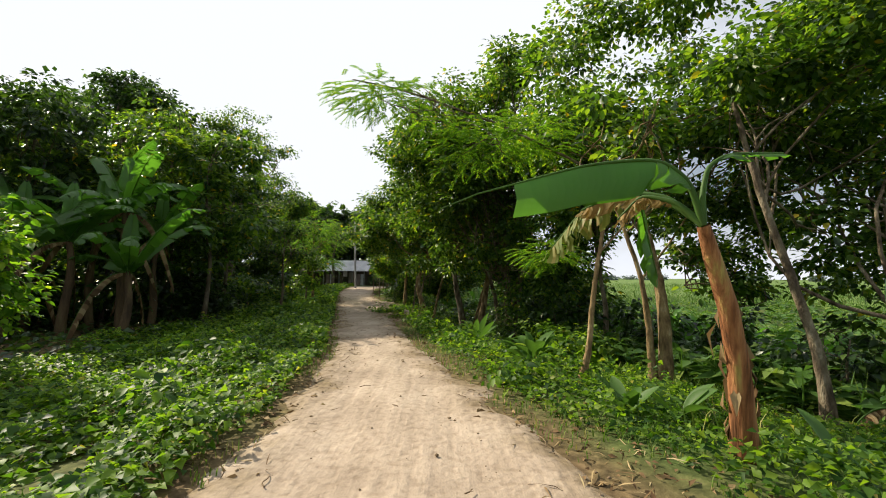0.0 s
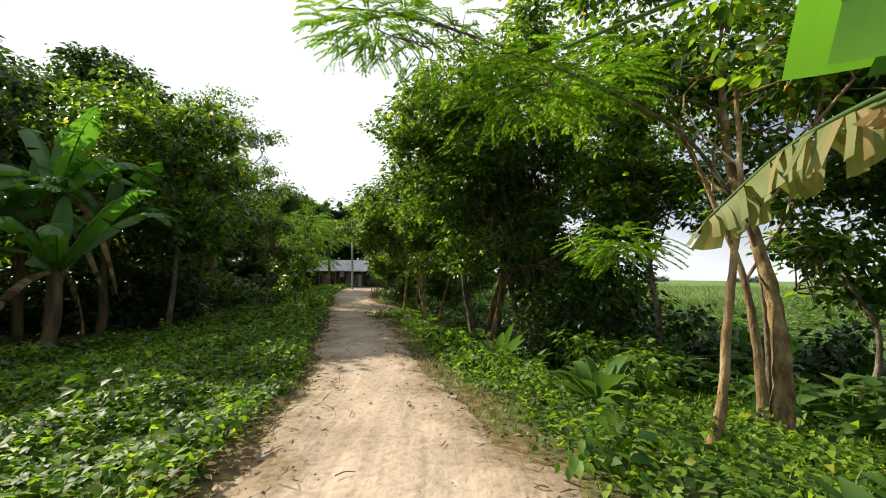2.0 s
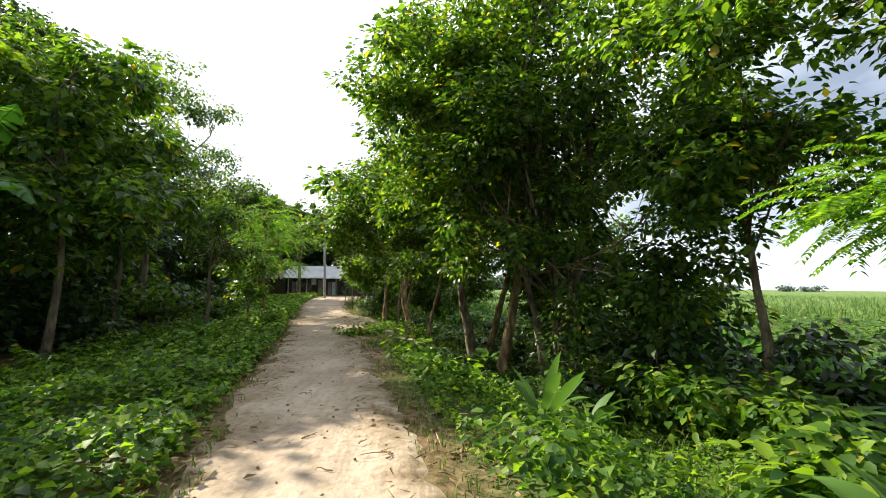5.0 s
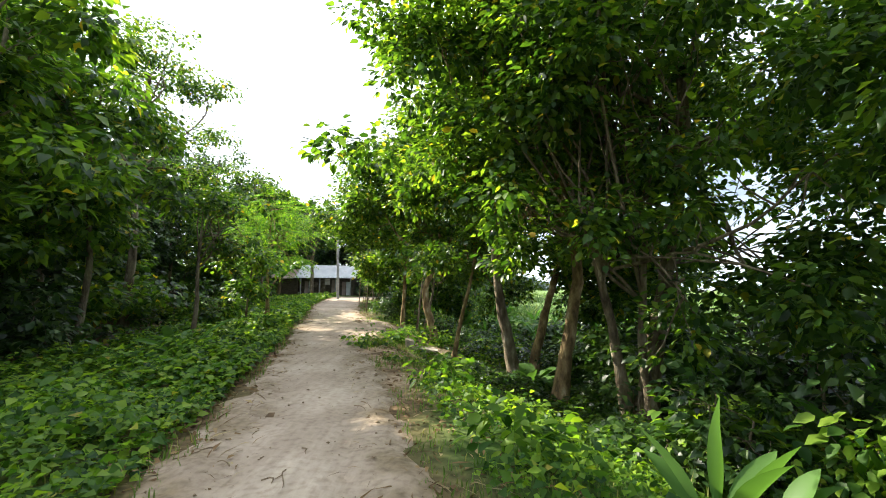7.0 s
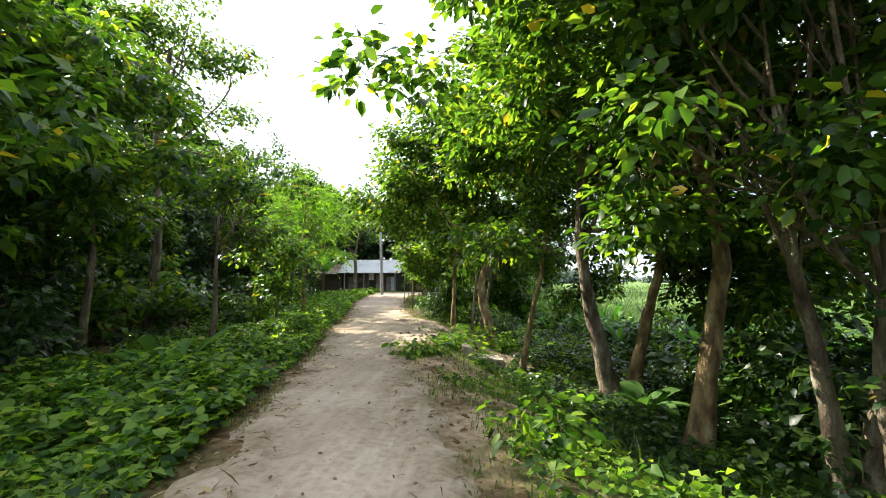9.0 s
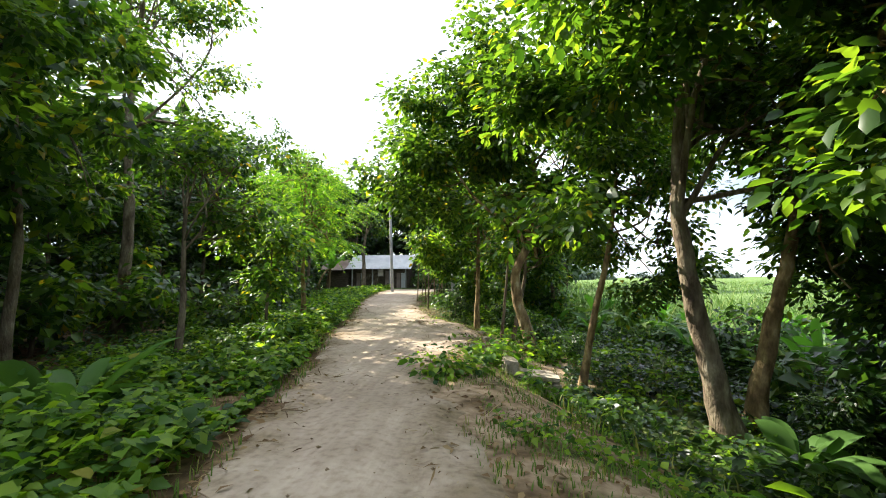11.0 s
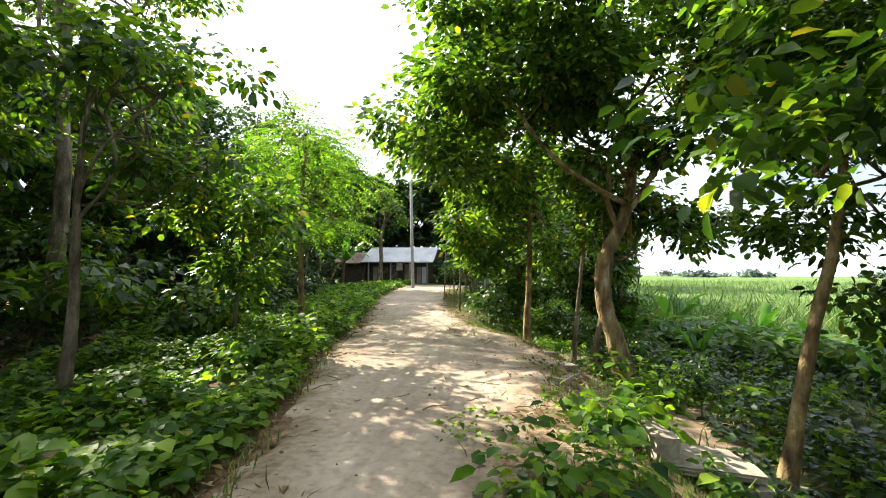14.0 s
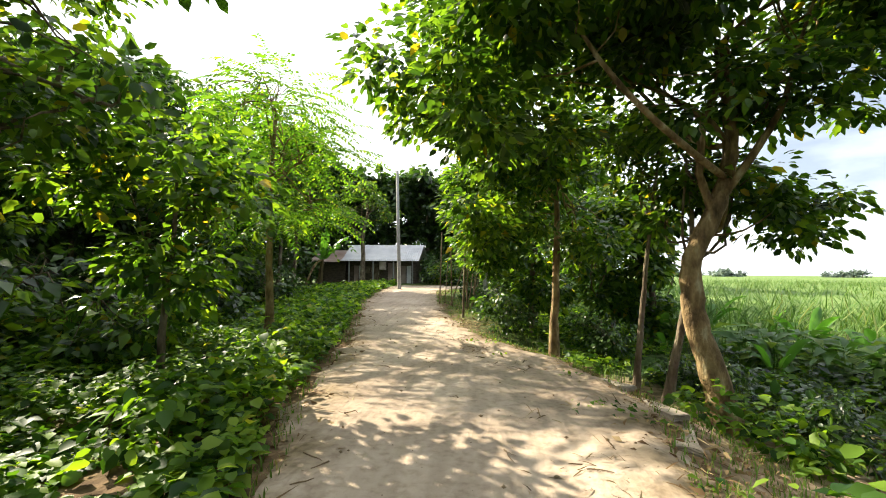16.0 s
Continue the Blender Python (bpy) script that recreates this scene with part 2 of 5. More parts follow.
def leaf_blades(pos, axis, up, length, width, fold=0.15, droop=0.15, full=False):
    """Pointed leaves, folded along the midrib: four triangles each, or six for full oval ones."""
    axis = unit(axis)
    side = unit(np.cross(axis, up))
    nrm = np.cross(side, axis)
    L, W = np.asarray(length)[:, None], np.asarray(width)[:, None]
    base = pos
    mid = pos + axis * L * 0.45 - nrm * W * fold * 0
    rim = pos + axis * L * 0.38 + nrm * W * fold
    tip = pos + axis * L - nrm * L * droop
    if full:
        lo, hi = pos + axis * L * 0.2 + nrm * W * fold * 0.8, pos + axis * L * 0.62 + nrm * (W * fold - L * droop * 0.3)
        v = np.stack([base, lo - side * W * 0.4, hi - side * W * 0.46, tip, hi + side * W * 0.46, lo + side * W * 0.4, mid], 1).reshape(-1, 3)
        f = np.array([[6, 1, 0], [6, 2, 1], [6, 3, 2], [6, 4, 3], [6, 5, 4], [6, 0, 5]])
        return v, (np.arange(len(pos))[:, None, None] * 7 + f[None]).reshape(-1, 3)
    v = np.stack([base, rim - side * W * 0.5, mid, rim + side * W * 0.5, tip], 1).reshape(-1, 3)
    f = np.array([[0, 2, 1], [0, 3, 2], [1, 2, 4], [2, 3, 4]])
    f = (np.arange(len(pos))[:, None, None] * 5 + f[None]).reshape(-1, 3)
    return v, f


def tube(points, radii, sides=8):
    """A round, tapering stem along points, as triangles."""
    p, r = np.asarray(points, float), np.asarray(radii, float)
    d = unit(np.gradient(p, axis=0))
    ref = np.array([0.31, 0.95, 0.05])
    u = unit(np.cross(d, ref))
    w = np.cross(d, u)
    a = np.linspace(0, 2 * math.pi, sides, endpoint=False)
    ring = p[:, None] + r[:, None, None] * (np.cos(a)[None, :, None] * u[:, None] + np.sin(a)[None, :, None] * w[:, None])
    i, j = np.meshgrid(np.arange(len(p) - 1), np.arange(sides), indexing="ij")
    q = np.stack([i * sides + j, i * sides + (j + 1) % sides, (i + 1) * sides + (j + 1) % sides, (i + 1) * sides + j], -1).reshape(-1, 4)
    tri = np.concatenate([q[:, [0, 1, 2]], q[:, [0, 2, 3]]])
    return ring.reshape(-1, 3), tri


def bend(a, b, rng, wobble, n=7, sag=0.0):
    """A wavering line from a to b."""
    a, b = np.asarray(a, float), np.asarray(b, float)
    t = np.linspace(0, 1, n)[:, None]
    p = a + (b - a) * t
    k = rng.normal(0, 1, (2, 3)) * wobble
    return p + np.sin(math.pi * t) * k[0] + np.sin(2 * math.pi * t) * k[1] * 0.6 + np.sin(math.pi * t) * np.array([0, 0, sag])


def part(name, me, parent, label=""):
    ob = new(name, me)
    ob.parent = parent
    if label:
        tagged(ob, label)
    return ob


def thing(name, x, y, z, label, category, group="", kind=""):
    ob = new(name)
    ob.location = (x, y, z)
    ob.empty_display_size = 0.2
    return tagged(ob, label, category, group, kind)


# ---- lie of the land ----
LEFT_Y = [-10, 0, 3, 5, 8.6, 11.5, 15, 18, 21, 23, 26, 30, 34, 38, 44]
LEFT_X = [-1.6, -1.7, -1.75, -1.8, -2.2, -2.95, -3.75, -4.5, -5.2, -5.8, -6.4, -7.3, -8.3, -8.9, -9.5]
RIGHT_Y = [-10, 0, 3, 5.7, 8.7, 11.5, 14.5, 17.7, 20, 22, 23.4, 25.4, 27, 28.5, 30.5, 34, 40, 44]
RIGHT_X = [1.6, 1.5, 1.3, 0.5, -0.4, -1.0, -1.58, -2.4, -2.9, -2.5, -2.2, -2.7, -3.6, -4.3, -4.8, -5.5, -6.2, -4.5]


def ease(a, b, v):
    t = np.clip((v - a) / (b - a), 0, 1)
    return t * t * (3 - 2 * t)


def left_edge(y):
    return np.interp(y, LEFT_Y, LEFT_X)


def right_edge(y):
    return np.interp(y, RIGHT_Y, RIGHT_X)


def land(x, y):
    """Height of the ground: the track on its low bank, the wood on one side, the lower fields on the other."""
    x, y = np.asarray(x, float), np.asarray(y, float)
    z = np.interp(y, [-10, 0, 7, 13, 20, 28, 40, 50], [0, 0, 0.03, -0.03, -0.15, -0.08, 0.3, 0.4])
    r, l = x - right_edge(y), left_edge(y) - x
    drop = np.interp(y, [0, 6, 11, 17, 26, 40], [0.55, 0.55, 0.65, 0.75, 0.55, 0.5])
    a, b = np.interp(y, [7, 11, 20, 22, 28, 31], [1.2, 0.5, 0.4, -0.2, -0.2, 0.5]), np.interp(y, [7, 11, 20, 22, 28, 31], [4.5, 3.2, 2.6, 1.5, 1.5, 3.0])
    z = z - drop * ease(0, 1, (r - a) / (b - a)) - (1.0 - drop) * ease(5, 12, r) - 0.22 * ease(0.6, 4, l)
    near = ease(120, 60, np.hypot(x, y - 25))
    off = ease(0.0, 0.8, np.maximum(r, l))
    return z + near * off * 0.05 * (np.sin(1.7 * x + 0.6 * y) * np.sin(1.3 * y - 0.4 * x) + 0.5 * np.sin(4.1 * x) * np.sin(3.7 * y + x))


def spread(a, b, step, far, grow=1.18):
    """Even steps from a to b, ever wider ones beyond, out to far."""
    mid = list(np.arange(a, b + step / 2, step))
    s, lo, hi = step, [], []
    v = a
    while v > -far:
        s *= grow
        v -= s
        lo.append(v)
    s, v = step, b
    while v < far:
        s *= grow
        v += s
        hi.append(v)
    return np.array(lo[::-1] + mid + hi)


def grid(xs, ys, zf):
    X, Y = np.meshgrid(xs, ys)
    v = np.stack([X, Y, zf(X, Y)], -1).reshape(-1, 3)
    i, j = np.meshgrid(np.arange(len(ys) - 1), np.arange(len(xs) - 1), indexing="ij")
    k = i * len(xs) + j
    return v, np.stack([k, k + 1, k + len(xs) + 1, k + len(xs)], -1).reshape(-1, 4)


def build_ground():
    v, f = grid(spread(-14, 9, 0.3, 3500), spread(-6, 50, 0.35, 3500), land)
    me = mesh_of("ground", v, f, SOIL, True)
    r, l = v[:, 0] - right_edge(v[:, 1]), left_edge(v[:, 1]) - v[:, 0]
    cover = 0.9 * ease(44, 50, v[:, 1]) + 0.15 + 0.75 * ease(-0.1, 0.8, r) + 0.45 * ease(0.2, 1.0, l) - 0.55 * ease(3.0, 6.0, l) - 0.5 * ease(14.5, 16.5, v[:, 1]) * ease(28, 26, v[:, 1]) * ease(3.2, 1.6, r) - 0.7 * np.exp(-((v[:, 0] - 0.2) ** 2 / 1.2 + (v[:, 1] - 23.2) ** 2 / 2.5))
    me.attributes.new("cover", "FLOAT", "POINT").data.foreach_set("value", cover.astype(np.float32))
    sand = ease(13.5, 15.5, v[:, 1]) * ease(29, 27, v[:, 1]) * ease(2.8, 1.4, r) * ease(-0.6, 0.0, r) + np.exp(-((v[:, 0] - 0.2) ** 2 / 1.2 + (v[:, 1] - 23.2) ** 2 / 2.5))
    me.attributes.new("sand", "FLOAT", "POINT").data.foreach_set("value", np.clip(sand, 0, 1).astype(np.float32))
    tagged(new("ground", me), "earth and low greenery of wood floor and fields", "ground", kind="structure")


def build_road():
    ys = np.arange(-9, 46, 0.16)
    us = np.linspace(-0.16, 1.16, 44)
    U, Y = np.meshgrid(us, ys)
    L, R = left_edge(Y), right_edge(Y)
    X = L + (R - L) * U
    edge = np.minimum(U, 1 - U) * (R - L)
    rough = np.array([noise.noise((x * 1.3, y * 1.3, 0)) + 0.6 * noise.noise((x * 4.5, y * 4.5, 3)) for x, y in zip(X.ravel(), Y.ravel())]).reshape(X.shape)
    rut = np.exp(-((U - 0.28) / 0.09) ** 2) + np.exp(-((U - 0.70) / 0.09) ** 2)
    Z = np.minimum(land(np.clip(X, L, R), Y), land(X, Y) + 0.012) + 0.035 - 0.022 * rut + 0.016 * rough + np.where(edge < 0.25, (edge - 0.25) * 0.16 + 0.03 * rough, 0)
    v = np.stack([X, Y, Z], -1).reshape(-1, 3)
    i, j = np.meshgrid(np.arange(len(ys) - 1), np.arange(len(us) - 1), indexing="ij")
    k = i * len(us) + j
    f = np.stack([k, k + 1, k + len(us) + 1, k + len(us)], -1).reshape(-1, 4)
    me = mesh_of("road", v, f, ROAD, True)
    me.attributes.new("rim", "FLOAT", "POINT").data.foreach_set("value", ease(0.75, 0.05, edge + 0.25 * rough).ravel().astype(np.float32))
    tagged(new("road", me), "unpaved track of pale packed sandy earth with wheel ruts", "dirt road", kind="structure")


build_ground()
build_road()


# ---- trees ----
def crown_leaves(rng, blobs, clumps, per, size, spread_r=0.33, droop=0.35, narrow=0.62, full=False):
    """Leaf sprays filling a crown made of several rounded masses; returns leaves and spray centres."""
    lumps = []
    for bx, by, bz, rx, ry, rz in blobs:
        for _ in range(int(8 + 6.5 * (rx * ry * rz) ** (1 / 3))):
            q = unit(rng.normal(0, 1, 3)) * rng.uniform(0.3, 0.86)
            k = rng.uniform(0.15, 0.33)
            lumps.append((bx + q[0] * rx, by + q[1] * ry, bz + q[2] * rz, rx * k, ry * k, max(rz * k * 0.8, 0.2)))
    lumps = np.array(lumps)
    vol = (lumps[:, 3] * lumps[:, 4] * lumps[:, 5]) ** 0.75
    which = rng.choice(len(lumps), clumps, p=vol / vol.sum())
    b = lumps[which]
    d = unit(rng.normal(0, 1, (clumps, 3)))
    rad = rng.uniform(0.05, 1, clumps) ** 0.45
    c = b[:, :3] + d * b[:, 3:] * rad[:, None]
    c += rng.normal(0, 0.10, c.shape)
    inner = rad < 0.62
    n = clumps * per
    own = np.repeat(np.arange(clumps), per)
    away = unit(rng.normal(0, 1, (n, 3)) + np.array([0, 0, -0.1]))
    pos = c[own] + away * (spread_r * rng.uniform(0.1, 1, n) ** 0.6)[:, None] * np.array([1, 1, 0.55])
    out = unit(d)[own] * 0.6 + away * 0.9
    out[:, 2] = out[:, 2] * 0.45 - droop * rng.uniform(0.2, 1.6, n)
    up = np.array([0, 0, 1.0]) + rng.normal(0, 0.42, (n, 3))
    L = size * rng.uniform(0.6, 1.25, n) * np.where(inner[own], 1.2, 1.0)
    return leaf_blades(pos, out, up, L, L * narrow * rng.uniform(0.8, 1.15, n), full=full), c


def feather_leaves(rng, blobs, fronds, pairs, length, leaflet):
    """Feathery compound leaves: two rows of small leaflets along drooping stalks."""
    b = np.array(blobs)[rng.integers(0, len(blobs), fronds)]
    d = unit(rng.normal(0, 1, (fronds, 3)))
    c = b[:, :3] + d * b[:, 3:] * (rng.uniform(0.1, 1, fronds) ** 0.5)[:, None]
    ax = unit(d * np.array([1, 1, 0.2]) + rng.normal(0, 0.5, (fronds, 3)) * np.array([1, 1, 0.4]))
    side = unit(np.cross(ax, np.array([0, 0, 1.0])))
    pos, dirs = [], []
    for k in range(pairs):
        t = (k + 0.5) / pairs
        for s in (-1, 1):
            pos.append(c + ax * length * t - np.array([0, 0, 1]) * length * 0.35 * t * t)
            dirs.append(side * s + ax * 0.55 - np.array([0, 0, 0.25]))
    pos, dirs = np.concatenate(pos), np.concatenate(dirs)
    up = np.array([0, 0, 1.0]) + rng.normal(0, 0.25, pos.shape)
    L = leaflet * rng.uniform(0.7, 1.15, len(pos))
    return leaf_blades(pos, dirs, up, L, L * 0.42), c


def make_tree(x, y, trunk, radius, blobs, clumps, per, size, leaf, label, bark=BARK, seed=0, feathery=False, name="tree", category="tree",
              limbs=9, group="", crown_label="", extra_trunks=(), full=False):
    """A tree: a trunk through the given points (from its foot up), limbs into the crown, and the crown of leaf sprays."""
    rng = np.random.default_rng(seed + 11)
    z0 = float(land(x, y)) - 0.05
    if feathery:
        leaves, c = feather_leaves(rng, blobs, clumps, per, size * 6.5, size)
    else:
        leaves, c = crown_leaves(rng, blobs, clumps, per, size, full=full)
    pieces = []
    for path_, r in ((trunk, radius), *extra_trunks):
        p = np.array(path_, float)
        t = np.linspace(0, len(p) - 1, len(p) * 5)
        pts = np.stack([np.interp(t, np.arange(len(p)), p[:, k]) for k in range(3)], 1)
        for _ in range(3):
            pts[1:-1] = (pts[:-2] + 2 * pts[1:-1] + pts[2:]) / 4
        pts[1:-1] += rng.normal(0, r * 0.06, pts[1:-1].shape)
        u = np.linspace(0, 1, len(pts))
        rr = r * (1 - 0.62 * u) * (1 + 0.45 * np.exp(-u * 14)) * (1 + rng.normal(0, 0.04, len(u)))
        pieces.append(tube(pts, rr, 10))
        for k in range(limbs):
            a = rng.integers(int(len(pts) * 0.62), len(pts))
            target = c[rng.integers(len(c))]
            line = bend(pts[a], target, rng, 0.12 + 0.05 * np.linalg.norm(target - pts[a]), 8)
            pieces.append(tube(line, np.linspace(rr[a] * 0.5, min(0.012, radius * 0.2), 8), 6))
            for _ in range(4):
                e = c[np.argmin(np.linalg.norm(c - line[rng.integers(3, 8)] - rng.normal(0, 0.5, 3), axis=1))]
                s = line[rng.integers(3, 7)]
                if np.linalg.norm(e - s) < 3:
                    pieces.append(tube(bend(s, e, rng, 0.08, 5), np.linspace(min(0.018, radius * 0.3), min(0.006, radius * 0.1), 5), 4))
    root = thing(name, x, y, z0, label, category, group)
    part("trunk", mesh_of("trunk", *join(pieces), bark, True), root, "rough-barked trunk and limbs")
    part("crown", mesh_of("crown", *leaves, leaf), root, crown_label)
    return root


# the trees along the field side
make_tree(4.3, 8.4, [(0, 0, 0), (0.05, 0, 1.3), (-0.05, 0.1, 2.2), (-0.3, 0.5, 4.0), (0.0, 1.0, 5.6)], 0.13,
          [(0.25, 1.4, 6.8, 3.3, 2.8, 2.5), (2.9, 1.4, 5.6, 2.5, 2.3, 2.0), (-1.5, 2.2, 5.6, 1.7, 1.7, 1.4), (4.2, 0, 7, 2.4, 2.4, 2.4), (1.1, 1.2, 3.8, 2.0, 1.6, 0.9), (2.4, 1.8, 3.0, 1.6, 1.3, 0.8)], 1900, 14, 0.135, LEAF,
          "leafy roadside tree with twin mottled trunks", BARK_WARM, seed=1, limbs=6, full=True, extra_trunks=[([(-0.2, 0.05, 0), (-0.24, 0.05, 1.0), (-0.36, 0.1, 2.2), (-0.8, 0.4, 3.8)], 0.08)])
make_tree(4.4, 8.75, [(0, 0, 0), (0.02, 0, 1.4), (-0.25, -0.2, 2.8), (-1.3, -0.4, 4.2), (-3.2, -0.5, 5.1), (-5.2, -0.3, 5.9), (-6.4, 0.3, 6.4)], 0.04,
          [(-6.0, 0.3, 6.1, 0.9, 0.7, 0.4), (-4.9, -0.3, 5.6, 1.0, 0.8, 0.45), (-3.9, -1.0, 4.6, 0.9, 0.7, 0.45), (-2.8, -0.4, 4.9, 1.0, 0.9, 0.45), (-5.7, 0.0, 5.9, 0.9, 0.7, 0.4), (-3.3, -0.7, 4.8, 1.0, 0.8, 0.45), (-2.4, -0.6, 2.6, 0.5, 0.5, 0.25)], 520, 19, 0.068, LEAF_BRIGHT,
          "feathery bright green tree leaning over the track", seed=2, feathery=True, limbs=4)
make_tree(2.0, 6.25, [(0, 0, 0), (0.12, 0, 0.5), (0.17, 0, 1.1), (0.25, 0, 1.7), (0.42, 0.1, 2.4), (0.45, 0.2, 3.4)], 0.05,
          [(0.7, 0.3, 3.9, 0.9, 0.9, 0.6)], 70, 12, 0.13, LEAF, "slender young tree with a pale crooked stem", BARK_WARM, 3, limbs=4, full=True)
make_tree(5.5, 6.2, [(0, 0, 0), (-0.1, 0, 1.0), (-0.36, 0.1, 2.1), (-0.72, 0.2, 3.4), (-0.8, 0.6, 5.0)], 0.09,
          [(0.2, 1.4, 5.4, 2.3, 2.2, 2.0), (2.4, 1.1, 4.2, 1.7, 1.8, 1.6), (1.4, 2.8, 3.5, 1.4, 1.2, 0.8), (1.0, 0.1, 6.0, 1.8, 1.6, 1.5), (1.5, 1.0, 2.9, 1.5, 1.3, 0.9), (2.8, 2.2, 2.3, 1.6, 1.5, 0.8)], 1250, 14, 0.135, LEAF, "leafy tree with a grey leaning trunk", seed=4, full=True, extra_trunks=[([(0.75, -0.1, 0), (0.95, -0.1, 0.6), (1.1, 0, 1.6), (1.3, 0.3, 3.2)], 0.11)])
make_tree(5.6, 8.6, [(0, 0, 0), (-0.1, 0, 0.5), (0.25, 0, 0.8), (0.3, 0, 1.5), (-0.1, 0.1, 2.2)], 0.06, [(-0.3, 0.2, 2.5, 0.9, 0.8, 0.5), (0.5, 0.3, 2.0, 0.7, 0.7, 0.4)], 110, 12, 0.13, LEAF, "small dark crooked tree below the bank", seed=16, limbs=5, full=True)
make_tree(4.7, 12.6, [(0, 0, 0), (0.1, 0, 1.2), (-0.1, 0, 2.6), (-0.3, 0, 4.2)], 0.09,
          [(-0.3, 0, 5.4, 2.0, 1.8, 1.7), (-0.9, -0.6, 3.7, 1.3, 1.2, 1.0), (1.2, 0.2, 4.2, 1.6, 1.5, 1.1)], 620, 14, 0.16, LEAF, "leafy tree with drooping boughs by the field", BARK, 15, limbs=7)
make_tree(2.4, 15.7, [(0, 0, 0), (0.25, 0, 1.4), (0.6, 0.1, 3.0), (0.9, 0, 5.0), (0.7, 0, 7.5)], 0.17,
          [(-0.3, 0, 7.6, 3.3, 3.2, 4.0), (-1.6, -1.0, 4.2, 2.2, 2.0, 2.2), (0.9, -1.4, 2.9, 2.6, 1.8, 2.2), (3.2, 0.5, 6.2, 2.8, 2.4, 3.2), (2.6, -1.2, 2.0, 1.3, 1.1, 0.8), (-4.9, 0.0, 4.5, 1.0, 0.8, 0.45), (-3.5, 0, 7.2, 1.9, 1.8, 1.6), (-3.3, 0.2, 5.6, 1.4, 1.3, 0.9)], 3000, 14, 0.145, LEAF,
          "dense dark-leaved tree with several crooked trunks", seed=5, limbs=14, full=True, extra_trunks=[([(-0.2, 0.1, 0), (-0.5, 0, 1.6), (-1.0, -0.2, 3.6)], 0.11), ([(0.1, -0.2, 0), (-0.15, -0.3, 1.2), (-0.2, -0.6, 3.0)], 0.1)])
make_tree(1.4, 17.1, [(0, 0, 0), (0.2, 0, 1.2), (0.45, 0, 2.6), (0.1, 0, 4.4), (-0.7, 0, 7.0)], 0.15,
          [(-1.0, 0, 7.6, 3.1, 3.0, 3.4), (-1.9, -0.4, 5.0, 1.9, 2.0, 1.4), (1.0, 0, 5.2, 2.4, 2.2, 2.0), (2.4, 0.6, 2.6, 1.8, 1.6, 1.5), (0.9, 0.9, 3.1, 1.5, 1.3, 0.6), (-0.9, -0.6, 3.0, 0.9, 1.0, 0.5)], 2000, 14, 0.14, LEAF, "tall leafy tree with a warm brown trunk", BARK_WARM, 6, limbs=10, full=True)
make_tree(1.0, 19.4, [(0, 0, 0), (-0.35, 0, 1.6), (-0.55, 0, 3.0), (-0.4, 0, 5.0)], 0.16,
          [(-0.6, 0, 7.0, 2.7, 2.6, 3.0), (-1.9, 0, 5.0, 1.9, 1.8, 1.4), (1.5, 0.2, 4.8, 2.0, 1.8, 1.6), (2.6, 0.2, 3.0, 1.6, 1.6, 1.2), (-2.1, -0.3, 3.0, 1.0, 1.2, 0.6)], 1480, 14, 0.14, LEAF, "leafy tree with a thick leaning trunk", BARK, 7, full=True)
make_tree(1.5, 19.8, [(0, 0, 0), (0.3, 0, 1.4), (0.7, 0, 2.8), (0.9, 0, 4.6)], 0.13,
          [(0.8, 0, 5.2, 2.3, 2.2, 2.0), (1.6, 0.4, 3.2, 1.7, 1.7, 1.0), (2.2, 0, 2.0, 1.8, 1.4, 1.2), (3.4, 0.2, 3.4, 1.8, 1.6, 1.4), (1.4, 0.6, 2.6, 1.2, 1.0, 0.9)], 1200, 14, 0.14, LEAF, "dark leafy tree at the field edge", BARK_WARM, 8, full=True)
make_tree(-0.5, 21.2, [(0, 0, 0), (0.2, 0, 1.2), (0.55, 0, 2.6), (0.75, 0.1, 4.0)], 0.075,
          [(0.8, 0.2, 4.8, 1.4, 1.4, 1.2), (1.6, 0.3, 3.4, 1.2, 1.1, 0.9), (2.0, 0.4, 2.2, 0.8, 0.8, 0.5), (0.7, 0.6, 2.7, 0.7, 0.7, 0.6), (1.1, 0.2, 1.8, 0.5, 0.6, 0.5), (0.5, 0.4, 3.5, 0.8, 0.8, 0.5)], 700, 13, 0.11, LEAF, "thin crooked tree on the bank", BARK_WARM, 9, limbs=6, full=True)
make_tree(-1.1, 24.4, [(0, 0, 0), (0.02, 0, 0.5), (-0.3, 0, 1.4), (-0.32, 0, 2.1), (0.1, 0, 2.9), (0.25, 0, 3.7), (0.1, 0, 4.8)], 0.17,
          [(-1.2, 0, 6.3, 3.0, 2.8, 2.5), (-2.9, 0.2, 4.7, 2.0, 2.2, 1.6), (0.9, 0.2, 5.4, 2.3, 2.2, 2.1), (2.8, 0.2, 5.4, 2.2, 2.0, 1.8), (1.6, 0.8, 2.9, 1.3, 1.1, 0.6), (0.2, 1.0, 2.9, 1.2, 1.0, 0.5), (0.3, -0.2, 4.0, 1.4, 1.2, 0.6)], 2600, 14, 0.145, LEAF,
          "spreading leafy tree with a kinked smooth brown trunk", BARK_WARM, 10, limbs=11, full=True)
for k, (x, y, h, r, s) in enumerate([(-1.75, 25.4, 3.6, 0.05, 0.5), (-1.5, 25.0, 3.0, 0.07, 0.9)]):
    make_tree(x, y, [(0, 0, 0), (0.2 * s, 0, h * 0.3), (0.45 * s, 0, h * 0.65), (0.4, 0, h)], r, [(0.3, 0.2, h + 0.3, 1.0, 1.0, 0.7)], 90, 12, 0.15, LEAF,
              "thin young tree leaning on the bank", seed=20 + k, limbs=4, group="thin trees on the bank")
